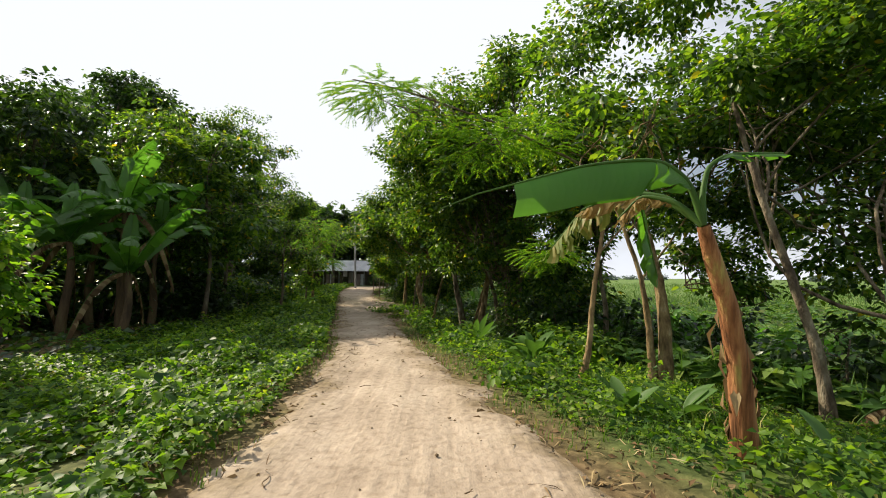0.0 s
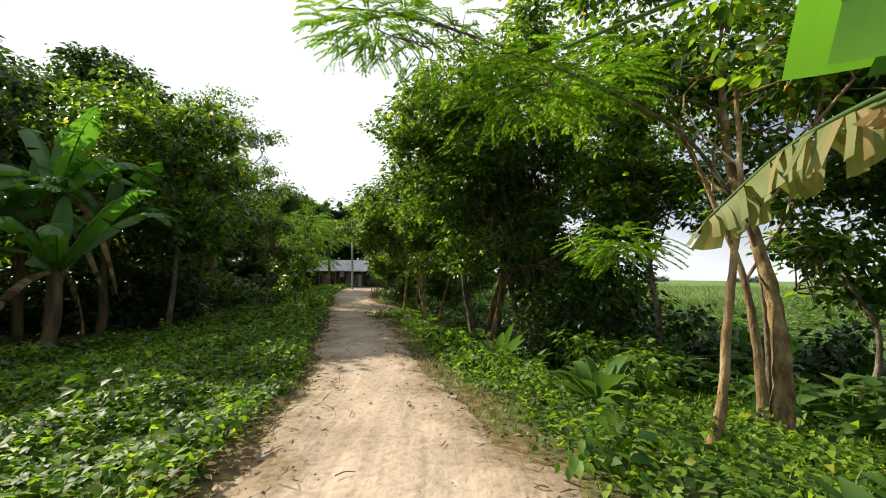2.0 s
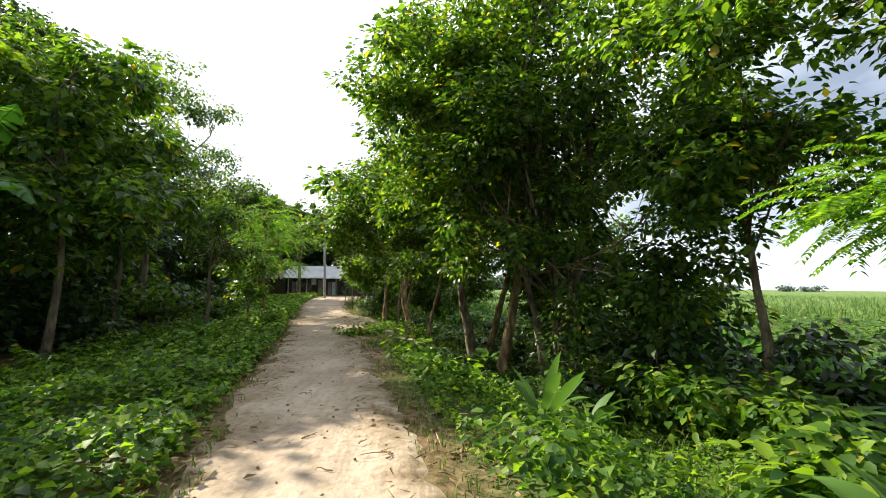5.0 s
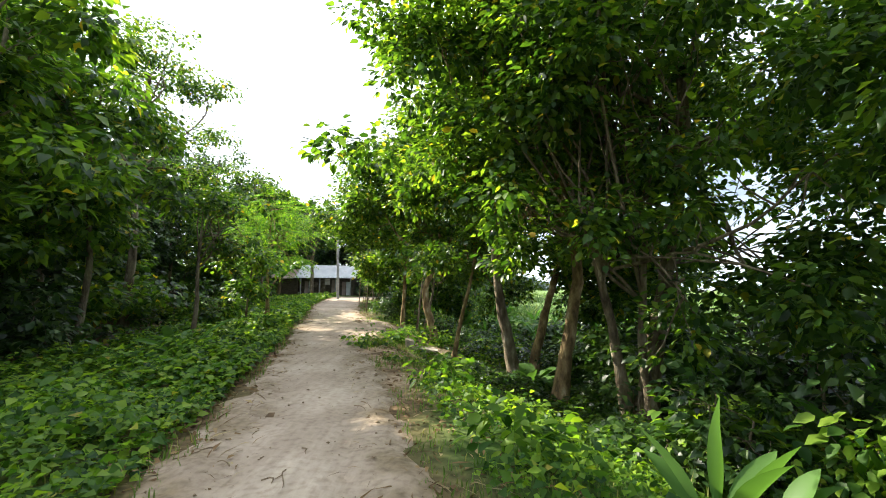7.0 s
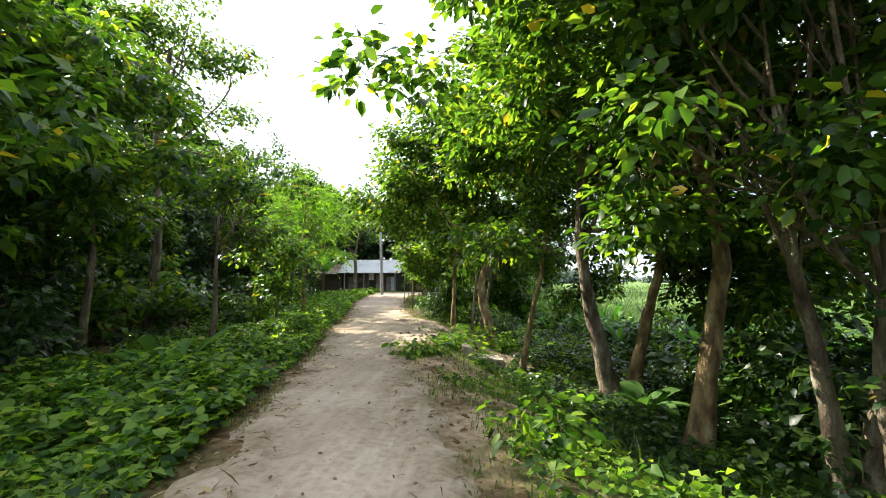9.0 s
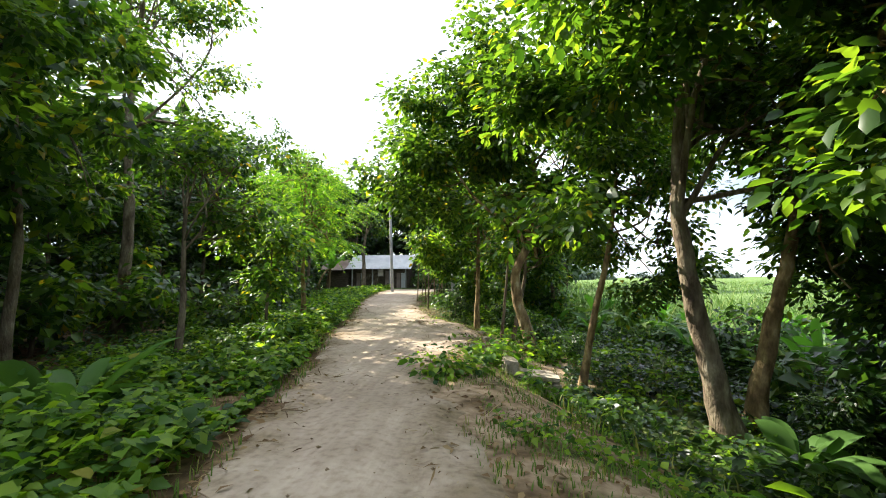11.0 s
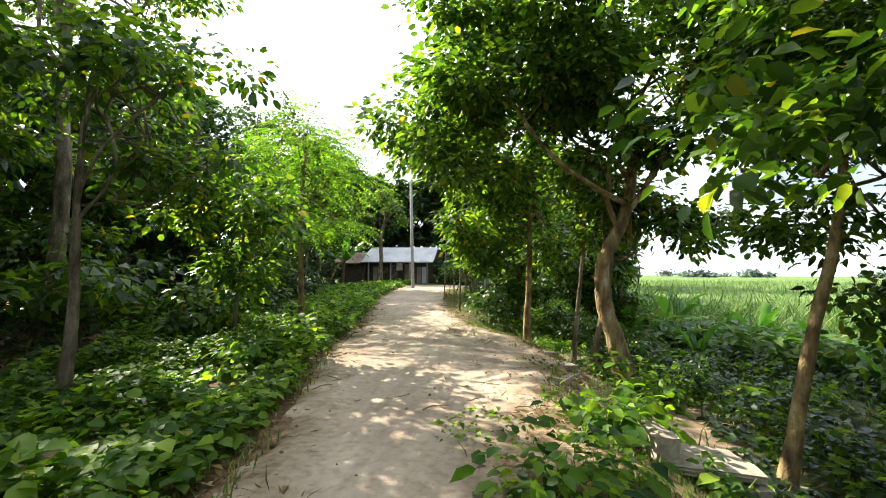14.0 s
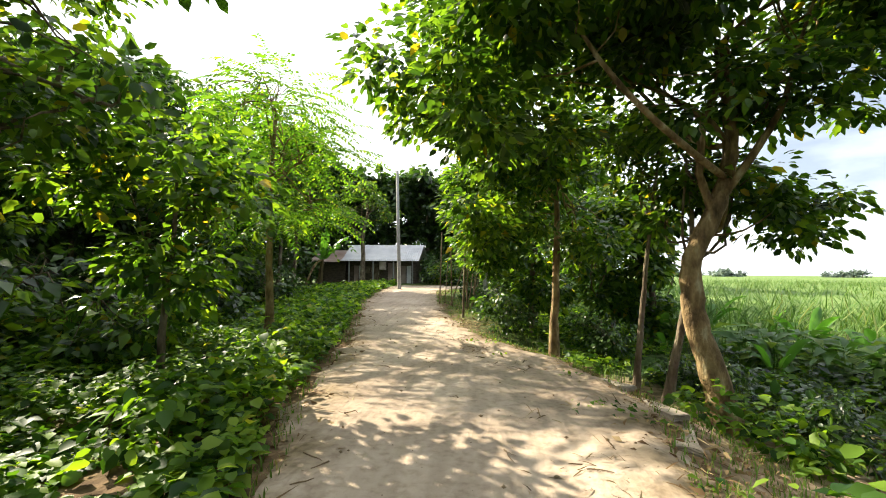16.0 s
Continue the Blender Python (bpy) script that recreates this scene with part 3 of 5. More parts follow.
make_tree(-2.5, 28.0, [(0, 0, 0), (0.05, 0, 1.5), (0.1, 0, 3.2), (0, 0, 4.6)], 0.1, [(-0.5, 0, 4.8, 2.2, 2.0, 1.8), (-1.2, 0, 3.0, 1.4, 1.4, 0.9), (0.9, 0.4, 2.6, 1.2, 1.2, 0.9)], 760, 13, 0.17, LEAF,
          "leafy tree with a straight pale trunk", BARK_WARM, 23)
for k, (x, y, h, w) in enumerate([(-2.7, 31.0, 5.4, 1.9), (-2.2, 34.2, 6.0, 2.1), (-3.4, 38.5, 6.5, 2.3), (-1.5, 42, 7.5, 2.8), (0.3, 30.5, 4.0, 1.6)]):
    make_tree(x, y, [(0, 0, 0), (0.15, 0, h * 0.3), (-0.1, 0, h * 0.6), (0, 0, h * 0.9)], 0.1, [(-0.3, 0, h * 0.82, w, w, w * 0.85), (-0.6, 0, h * 0.45, w * 0.85, w * 0.8, w * 0.6), (0.3, 0.2, h * 0.22, w * 0.7, w * 0.7, h * 0.14)], 640, 12, 0.2, LEAF,
              "leafy roadside tree near the bend", seed=30 + k, limbs=6, group="trees near the bend")

# the wood on the other side
make_tree(-12.2, 24.2, [(0, 0, 0), (0.2, 0, 3), (0, 0, 6), (0.3, 0, 9.6)], 0.17,
          [(0.3, 0, 10.2, 2.6, 2.2, 1.5), (2.5, -0.2, 8.9, 1.4, 1.4, 0.7), (2.2, 0, 7.2, 1.5, 1.4, 0.5), (-2.4, 0.5, 9.0, 2.6, 2.4, 1.4), (2.6, -0.4, 5.6, 1.2, 1.2, 0.4), (-2.5, 0, 6.5, 2.2, 2.0, 1.0)],
          1050, 12, 0.13, LEAF, "tall airy tree over the wood", seed=40, limbs=18, full=True)
make_tree(-18.5, 24, [(0, 0, 0), (0.2, 0, 4), (0, 0, 8), (0.3, 0, 11)], 0.24,
          [(0, 0, 11.6, 4.0, 3.6, 2.3), (3, -0.4, 9.8, 2.4, 2.4, 1.5), (-3.6, 0, 10, 3, 3, 2.0)], 1100, 12, 0.24, LEAF_SHADED, "very tall dark tree deep in the wood", seed=41, limbs=14)
WOOD = [(-14.8, 40.5, 10.5, 2.6), (-14.0, 14.3, 8.5, 2.8), (-12.4, 15.6, 7.0, 2.3), (-8.9, 16.0, 7.6, 2.3), (-11.5, 17.8, 9.6, 2.8), (-10.2, 19.8, 8.2, 2.3), (-12.5, 21, 8, 2.8), (-13.2, 20.2, 5.0, 2.0), (-15.0, 26.4, 4.8, 1.9), (-16.4, 30.5, 7.0, 2.6),
        (-13.0, 32.0, 5.2, 2.0), (-17.6, 40.4, 12.5, 3.0), (-14.2, 41.0, 9.4, 2.2), (-14.5, 35.5, 7.0, 2.6), (-16.5, 33.5, 9.5, 3.2), (-16.6, 39.8, 6.5, 2.3), (-15.5, 16, 8.5, 3.0), (-17.0, 22.0, 9, 3.2), (-15.0, 11.0, 7.5, 2.8), (-19, 28, 10, 3.4)]
# near and deep trees take the leaf colour with shade painted in
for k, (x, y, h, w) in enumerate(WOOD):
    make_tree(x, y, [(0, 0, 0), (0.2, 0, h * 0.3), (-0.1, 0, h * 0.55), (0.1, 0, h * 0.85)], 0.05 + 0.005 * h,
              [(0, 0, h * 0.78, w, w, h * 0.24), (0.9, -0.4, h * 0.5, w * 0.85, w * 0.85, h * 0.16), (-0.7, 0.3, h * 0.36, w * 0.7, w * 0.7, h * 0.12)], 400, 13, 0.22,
              LEAF_SHADED if y < 14.5 or x < -15.8 else LEAF, "dark leafy tree in the shaded wood", seed=50 + k, limbs=7, group="trees of the wood")
make_tree(-8.2, 27.1, [(0, 0, 0), (-0.05, 0, 1.5), (-0.1, 0, 3.0), (0, 0, 4.6)], 0.085, [(0, 0, 4.7, 1.2, 1.2, 0.8), (0.2, 0, 3.8, 1.6, 1.6, 0.6), (0.1, 0, 2.6, 1.3, 1.3, 0.3)], 430, 11, 0.13, LEAF_BRIGHT,
          "slim tree with a feathery yellow-green top", BARK_WARM, 70, feathery=True, limbs=8)
make_tree(-7.9, 20.9, [(0, 0, 0), (0.1, 0, 1.0), (0.05, 0, 2.0), (0.1, 0, 3.2)], 0.075, [(0.2, 0.6, 4.0, 1.7, 1.5, 0.7), (0.5, 1.3, 2.9, 1.2, 1.2, 0.35)], 230, 12, 0.13, LEAF, "small spreading tree beside the track", seed=71, full=True)
make_tree(-7.4, 23.2, [(0, 0, 0), (0.0, 0, 0.8), (0.1, 0, 1.6), (0.1, 0, 2.4)], 0.045, [(0, 0, 2.5, 1.2, 1.2, 0.8), (0, 0, 1.5, 0.9, 0.9, 0.4)], 170, 12, 0.14, LEAF, "leafy sapling beside the track", seed=72, name="sapling", category="sapling", limbs=2, full=True)
make_tree(-6.6, 6.0, [(0, 0, 0), (0.0, 0, 0.9), (0.1, 0, 1.8), (0.1, 0, 2.8)], 0.045, [(0, 0, 2.4, 0.9, 0.9, 0.7), (0, 0, 1.4, 0.9, 0.9, 0.7)], 190, 12, 0.12, LEAF_BRIGHT, "yellow-green bush at the wood edge", seed=73, name="bush", category="bush", limbs=6, full=True)
# trees round the house and far off
for k, (x, y, h, w) in enumerate([(-20, 46, 8, 3.5), (-17, 56, 11, 4.2), (-11, 58, 10, 4.0), (-6, 54, 8, 3.6), (1, 50, 8, 3.6), (-25, 52, 12, 4.5), (6, 60, 9, 4)]):
    make_tree(x, y, [(0, 0, 0), (0.2, 0, h * 0.3), (-0.1, 0, h * 0.6), (0.1, 0, h * 0.85)], 0.16, [(0, 0, h * 0.8, w, w, h * 0.25), (0.9, -0.4, h * 0.5, w * 0.9, w * 0.9, h * 0.17), (-0.5, 0.3, h * 0.25, w * 0.8, w * 0.8, h * 0.15)], 360, 10, 0.36,
              LEAF_SHADED, "tall tree behind the tin-roofed house", seed=90 + k, limbs=6, group="trees behind the house")

make_tree(-12.2, 47.2, [(0, 0, 0), (0.1, 0, 1.6), (0.0, 0, 3.2), (0.3, 0, 5.0)], 0.2, [(0.2, 0, 6.4, 1.8, 1.6, 1.0), (-1.2, 0, 5.2, 1.2, 1.2, 0.6), (1.5, 0.2, 5.0, 1.0, 1.0, 0.5)], 300, 12, 0.2, LEAF,
          "forked tree standing before the tin-roofed house", seed=99, limbs=9)
# low growth and a farther belt that close the wood
def make_bush(x, y, h, w, leaf, size, seed, label, clumps=80):
    return make_tree(x, y, [(0, 0, 0), (0.1, 0, h * 0.3), (0, 0.1, h * 0.6)], 0.035, [(0, 0, h * 0.55, w, w, h * 0.42), (0.3, -0.2, h * 0.3, w * 0.9, w * 0.9, h * 0.28)], clumps, 12, size, leaf,
                     label, seed=seed, name="bush", category="bush", limbs=3, group="bushes of the wood")


bushes = [make_bush(-9.6, 17.6, 1.9, 1.2, LEAF_SHADED, 0.19, 120, "dark leafy bush on the shaded wood floor"), make_bush(-9.4, 25.2, 1.5, 1.1, LEAF, 0.19, 121, "green leafy bush under the trees"),
          make_bush(-12.0, 33.8, 2.2, 1.4, LEAF_SHADED, 0.19, 122, "dense dark bush under the trees")]
for k, (x, y, h, w) in enumerate([(3.0, 12.2, 1.0, 0.8), (3.9, 11.2, 0.9, 0.8), (2.3, 13.4, 0.8, 0.7), (2.6, 9.6, 0.7, 0.6)]):
    make_tree(x, y, [(0, 0, 0), (0.05, 0, h * 0.3), (0, 0.05, h * 0.6)], 0.02, [(0, 0, h * 0.6, w, w, h * 0.4)], 60, 11, 0.16, LEAF_VINE, "leafy bush below the bank", seed=130 + k, name="bush", category="bush", limbs=3, group="bushes below the bank", full=True)
rng = np.random.default_rng(77)
for k, (x, y) in enumerate([(-12.5, 13.5), (-13.5, 16.5), (-12, 19.5), (-14.5, 20), (-11.5, 24.2), (-13.5, 27.2), (-11.5, 29.0), (-13, 32), (-13.5, 36.5), (-16, 38), (-5.6, 48.5), (-3.2, 46.5), (-6.5, 50.5), (-15.5, 24.5), (-16.5, 30),
                            (-15.0, 36.5), (-17.5, 17), (-16.0, 13), (-17.5, 40), (-19, 24), (-20, 33), (-19, 12), (-18.5, 20), (-14, 9.5), (-17, 7), (-20, 16), (-13.0, 11.0), (-13.6, 12.8), (-13.2, 14.8), (-11.2, 15.6), (-10.6, 18.0), (-12.6, 18.4), (-14.2, 22.2), (-12.6, 9.2), (-11.8, 21.6), (-15.2, 18.0), (-16.2, 15.2), (-15.6, 9.6), (-16.8, 11.4), (-21, 28), (-18, 43), (-20, 46), (-22, 38), (-1.5, 45), (1.5, 44), (-7.3, 49.0), (-6.6, 47.2), (-17.0, 46.2), (-7.6, 51.5)]):
    o = copy_thing(bushes[k % 3], pose(x, y, float(land(x, y)) - 0.05, 0, 0, rng.uniform(0, 360)))
    o.scale = [rng.uniform(1.0, 1.6)] * 3
# those at (2.7, 16.4) and (2.9, 18.7) are added to stand for deep tree shade
for k, (x, y, q) in enumerate([(3.4, 17.8, 1.0), (3.9, 19.6, 1.1), (3.6, 13.6, 1.0), (4.6, 15.0, 1.1), (3.6, 23.2, 0.8), (5.4, 21.5, 1.0), (5.6, 17.2, 1.2), (6.6, 10.4, 0.9), (7.0, 7.4, 0.9), (2.2, 13.0, 0.7), (-0.7, 25.6, 0.45), (-0.2, 24.2, 0.4),
                               (-3.4, 29.8, 0.6), (-3.8, 32.4, 0.6), (-1.2, 28.6, 0.6), (-4.2, 36.5, 0.7), (6.2, 13.0, 1.0), (2.7, 16.4, 0.8), (2.9, 18.7, 0.8), (1.9, 19.2, 0.5)]):
    o = copy_thing(bushes[0 if k % 2 else 2], pose(x, y, float(land(x, y)) - 0.05, 0, 0, rng.uniform(0, 360)))
    o.scale = [q] * 3
    tagged(o, "dark leafy bush at the field edge", group="bushes at the field edge")
belt = make_tree(-27, 22, [(0, 0, 0), (0.2, 0, 3), (0, 0, 6), (0.3, 0, 9)], 0.2, [(0, 0, 8, 3.5, 3.5, 3), (1, 0, 4.5, 3.4, 3.4, 2), (0, 0.5, 2, 3, 3, 1.6)], 300, 9, 0.66, LEAF_SHADED, "dark tree at the back of the wood",
                 seed=140, limbs=5, group="trees at the back of the wood")
for x, y in [(-23, 11), (-23.5, 17), (-22, 21), (-22.5, 25), (-22, 28.5), (-21.5, 32), (-21.5, 36), (-21, 41), (-13.6, 56.2), (-9.0, 55.8), (-18.4, 53.0), (-25, 6), (-26, 13), (-28, 30), (-27, 38), (-28, 46), (-23, 55), (-19.5, 58), (-15, 57), (-10.5, 57.5), (-6, 57), (-1.5, 54.5), (3, 55), (-20, 0), (-24, -6), (-14, -14), (-4, -20), (8, -20), (18, -14)]:
    o = copy_thing(belt, pose(x, y, float(land(x, y)) - 0.05, 0, 0, rng.uniform(0, 360)))
    o.scale = [rng.uniform(0.85, 1.2)] * 3


# ---- banana plants and broad-leaved herbs ----
def banana_blade(line, half, sag, rng, tear=0.25, seg=26, blunt=0.94):
    """A long blade either side of a midrib, torn across into strips; sag is how far each half hangs, in radians."""
    p = np.array(line, float)
    t = np.linspace(0, len(p) - 1, seg + 1)
    m = np.stack([np.interp(t, np.arange(len(p)), p[:, k]) for k in range(3)], 1)
    for _ in range(4):
        m[1:-1] = (m[:-2] + 2 * m[1:-1] + m[2:]) / 4
    d = unit(np.gradient(m, axis=0))
    side = unit(np.cross(d, np.array([0.02, 0.01, 1.0])))
    up = np.cross(side, d)
    u = np.linspace(0, 1, seg + 1)
    w = half * np.clip(np.sin(math.pi * np.clip(u * blunt + 0.05, 0, 1)) ** 0.45, 0.08, 1)
    v, f = [], []
    for s in (-1, 1):
        a0 = sag[0 if s < 0 else 1]
        ang, skew = a0, 0.0
        for k in range(seg):
            if rng.uniform() < tear:
                ang, skew = a0 + rng.normal(0, 0.22), rng.normal(0, 0.03)
            i = len(v)
            for e in (k, k + 1):
                o = side[e] * s * math.cos(ang) - up[e] * math.sin(ang)
                o2 = side[e] * s * math.cos(ang + 0.5) - up[e] * math.sin(ang + 0.5)
                v += [m[e], m[e] + o * w[e] * 0.55 + d[e] * skew, m[e] + o * w[e] * 0.55 + o2 * w[e] * 0.45 + d[e] * (skew * 2 + 0.05)]
            f += [[i, i + 3, i + 4], [i, i + 4, i + 1], [i + 1, i + 4, i + 5], [i + 1, i + 5, i + 2]]
    return (np.array(v), np.array(f)), tube(m, np.linspace(0.018, 0.005, seg + 1), 5)


def arch(rng, top, heading, length, rise, fall, n=7):
    t = np.linspace(0, 1, n)
    h = np.array([math.cos(heading), math.sin(heading), 0])
    return [np.array(top) + h * length * (u * (1 - 0.18 * u * fall)) + np.array([0, 0, length * (rise * u - fall * u * u)]) for u in t]


def banana_plant(x, y, stem_h, leaves, seed, label, length=2.0):
    rng = np.random.default_rng(seed)
    root = thing("banana_plant", x, y, float(land(x, y)) - 0.03, label, "banana plant", "banana plants of the grove")
    top = np.array([rng.normal(0, 0.15), rng.normal(0, 0.15), stem_h])
    part("stem", mesh_of("stem", *tube(bend((0, 0, 0), top, rng, 0.06, 10), np.linspace(0.14, 0.07, 10), 10), GROVE_STEM, True), root, "dark sheathed stem")
    for k in range(leaves):
        dry = k >= leaves - 2
        head_ = k * 2.4 + rng.uniform(-0.4, 0.4)
        line = arch(rng, top, head_, length * rng.uniform(0.75, 1.1), rng.uniform(0.7, 1.7) if not dry else 0.1, rng.uniform(0.6, 1.1) if not dry else 1.2)
        blade, rib = banana_blade(line, 0.3 if not dry else 0.16, (0.35, 0.35) if not dry else (1.2, 1.2), rng, 0.4)
        b = part("leaf", mesh_of("leaf", *blade, LITTER if dry else LEAF_BANANA, True), root, "withered brown leaf" if dry else "large green leaf")
        part("midrib", mesh_of("midrib", *rib, LEAF_CROP, True), b)
    blade, rib = banana_blade([top, top + (0.02, 0, 0.7), top + (0.02, 0.05, 1.6)], 0.22, (-0.4, -0.4), rng, 0.0, 12)
    part("leaf", mesh_of("leaf", *blade, LEAF_BANANA, True), root, "young upright leaf")
    return root


def roadside_banana():
    """The lone plant beside the track: a tall reddish stem, one broad fresh leaf, and old leaves hanging."""
    rng = np.random.default_rng(5)
    x, y = 2.54, 3.68
    root = thing("banana_plant", x, y, float(land(x, y)) - 0.03, "banana plant with a reddish-brown stem beside the track", "banana plant")
    top = np.array([-0.46, -0.28, 1.95])
    stem = [(0, 0, 0), (-0.02, -0.02, 0.35), (-0.08, -0.08, 0.8), (-0.2, -0.15, 1.3), (-0.36, -0.22, 1.7), top]
    part("stem", mesh_of("stem", *tube(stem, [0.125, 0.1, 0.088, 0.078, 0.068, 0.05], 12), BANANA_STEM, True), root, "peeling reddish-brown stem")
    pieces = []
    for k in range(22):
        a = rng.uniform(0, 6.28)
        z = rng.uniform(0.05, 1.6)
        c = np.array([-0.02 - 0.12 * z * z * 0.6, -0.03 * z, z])
        o = np.array([math.cos(a), math.sin(a), 0])
        pieces.append(leaf_blades(np.array([c + o * 0.09]), np.array([o * rng.uniform(0.05, 0.6) + [0, 0, rng.choice([-1, -1, 0.8])]]), np.array([o]), [rng.uniform(0.16, 0.34)], [rng.uniform(0.04, 0.09)], 0.3, 0.3))
    part("sheath", mesh_of("sheath", *join(pieces), LITTER, True), root, "curling dry sheath strips")
    specs = [([top, top + (-0.1, 0.0, 0.36), top + (-0.34, 0, 0.54), top + (-0.9, 0.05, 0.50), top + (-1.5, 0.1, 0.34)], 0.34, (0.75, 0.9), 0.08, LEAF_BANANA, "broad fresh green leaf", 0.22),
             ([top, top + (-0.15, 0.3, 0.3), top + (-0.36, 0.85, 0.44), top + (-0.58, 1.3, 0.28), top + (-0.8, 1.7, -0.1)], 0.3, (0.9, 1.1), 0.75, LEAF_OLD, "yellowing pleated leaf", 0.45),
             ([top, top + (-0.1, 0.4, 0.3), top + (-0.14, 0.8, 0.38), top + (-0.02, 0.92, 0.05), top + (0.1, 0.95, -0.42)], 0.17, (1.2, 1.1), 0.2, LEAF_BANANA, "folded hanging green leaf", 0.4),
             ([top, top + (-0.15, 0.25, 0.28), top + (-0.45, 0.5, 0.36), top + (-0.75, 0.7, 0.22)], 0.15, (1.3, 1.3), 0.8, LEAF_DRY, "withered brown leaf", 0.3),
             ([top, top + (-0.15, 0.1, 0.2), top + (-0.35, 0.3, 0.3), top + (-0.5, 0.45, 0.1)], 0.1, (1.2, 1.2), 0.8, LEAF_DRY, "withered brown leaf", 0.4),
             ([top, top + (0.0, 0, 0.25), top + (0.06, 0.02, 0.48), top + (0.25, 0.05, 0.6), top + (0.75, 0.1, 0.62)], 0.08, (0.5, 0.5), 0.2, LEAF_BANANA, "narrow arching green leaf", 0.6)]
    for line, half, sag, tear, mat, label, bare in specs:
        p = np.array([np.array(q, float) for q in line])
        t = np.linspace(0, len(p) - 1, 30)
        fine = np.stack([np.interp(t, np.arange(len(p)), p[:, k]) for k in range(3)], 1)
        blade, rib = banana_blade(fine[int(30 * bare):], half, sag, rng, tear, 30, 0.7 if half > 0.3 else 0.94)
        b = part("leaf", mesh_of("leaf", *blade, mat, True), root, label)
        for _ in range(6):
            fine[1:-1] = (fine[:-2] + 2 * fine[1:-1] + fine[2:]) / 4
        part("midrib", mesh_of("midrib", *tube(fine, np.linspace(0.03, 0.008, 30), 6), LEAF_CROP, True), b)
    part("bare_midrib", mesh_of("bare_midrib", *tube([top + (-1.5, 0.1, 0.34), top + (-1.8, 0.12, 0.26), top + (-2.1, 0.15, 0.14)], [0.009, 0.007, 0.004], 5), LEAF_CROP, True), root)


def herb(x, y, count, length, width, seed, label, lift=1.0, name="broad_leaved_herb", mat=None, fall=0.0):
    """A clump of broad pointed leaves from one root, each leaf its own part."""
    rng = np.random.default_rng(seed)
    root = thing(name, x, y, float(land(x, y)) - 0.02, label, "herb", "broad-leaved herbs")
    for k in range(count):
        a = k * 2.4 + rng.uniform(-0.3, 0.3)
        L = length * rng.uniform(0.6, 1.1)
        line = arch(rng, (0, 0, 0.02), a, L, lift * rng.uniform(0.5, 1.6), rng.uniform(0.2, 0.6) + fall)
        p = np.array(line)
        t = np.linspace(0, len(p) - 1, 9)
        m = np.stack([np.interp(t, np.arange(len(p)), p[:, j]) for j in range(3)], 1)
        d = unit(np.gradient(m, axis=0))
        side = unit(np.cross(d, np.array([0, 0, 1.0]) + rng.normal(0, 0.3, 3)))
        up = np.cross(side, d)
        w = width * 0.5 * np.sin(math.pi * np.clip((np.linspace(0, 1, 9) - 0.14) / 0.86, 0, 1) ** 0.85) ** 0.9 + 0.005
        v = np.stack([m - side * w[:, None] + up * w[:, None] * 0.35, m, m + side * w[:, None] + up * w[:, None] * 0.35], 1).reshape(-1, 3)
        f = []
        for j in range(8):
            i = j * 3
            f += [[i, i + 3, i + 4], [i, i + 4, i + 1], [i + 1, i + 4, i + 5], [i + 1, i + 5, i + 2]]
        part("leaf", mesh_of("leaf", v, f, mat or LEAF_CROP, True), root)
    return root


roadside_banana()
for k, (x, y, h, n) in enumerate([(-9.3, 12.4, 3.6, 10), (-11.0, 13.4, 3.4, 9), (-9.9, 14.6, 3.0, 8), (-12.0, 12.2, 2.8, 8), (-11.2, 10.8, 2.2, 8), (-8.7, 11.6, 1.8, 8), (-10.3, 11.6, 2.6, 8)]):
    banana_plant(x, y, h, n, 200 + k, "tall banana plant in the shaded grove", 2.3)
banana_plant(-14.6, 45.6, 1.9, 8, 214, "banana plant growing beside the tin-roofed house", 1.9)
banana_plant(5.9, 5.6, 0.5, 3, 210, "cut-back banana stump with a few leaves", 0.7)
for x, y, n, L, w, k, lab in [(1.6, 7.8, 24, 0.7, 0.19, 1, "large clump of broad pointed leaves on the bank"), (0.85, 11.5, 9, 0.75, 0.16, 2, "upright clump of narrow leaves on the bank"),
                              (2.75, 5.1, 8, 0.6, 0.16, 3, "upright leafy herb on the bank"), (1.55, 11.9, 26, 0.66, 0.2, 4, "large clump of broad pointed leaves on the bank"),
                              (1.2, 18.4, 14, 0.85, 0.26, 5, "dark clump of broad leaves under the trees"), (3.3, 3.6, 9, 0.5, 0.18, 6, "leafy herb at the foot of the bank"),
                              (-5.9, 17.0, 18, 1.05, 0.2, 7, "broad-leaved clump among the verge greenery"), (-6.3, 8.7, 8, 0.5, 0.2, 8, "small broad-leaved clump in the verge"),
                              (2.0, 4.7, 10, 0.4, 0.14, 11, "leafy herb on the bank")]:
    herb(x, y, n, L, w, k, lab, fall=0.3 if n > 12 else 0.0)
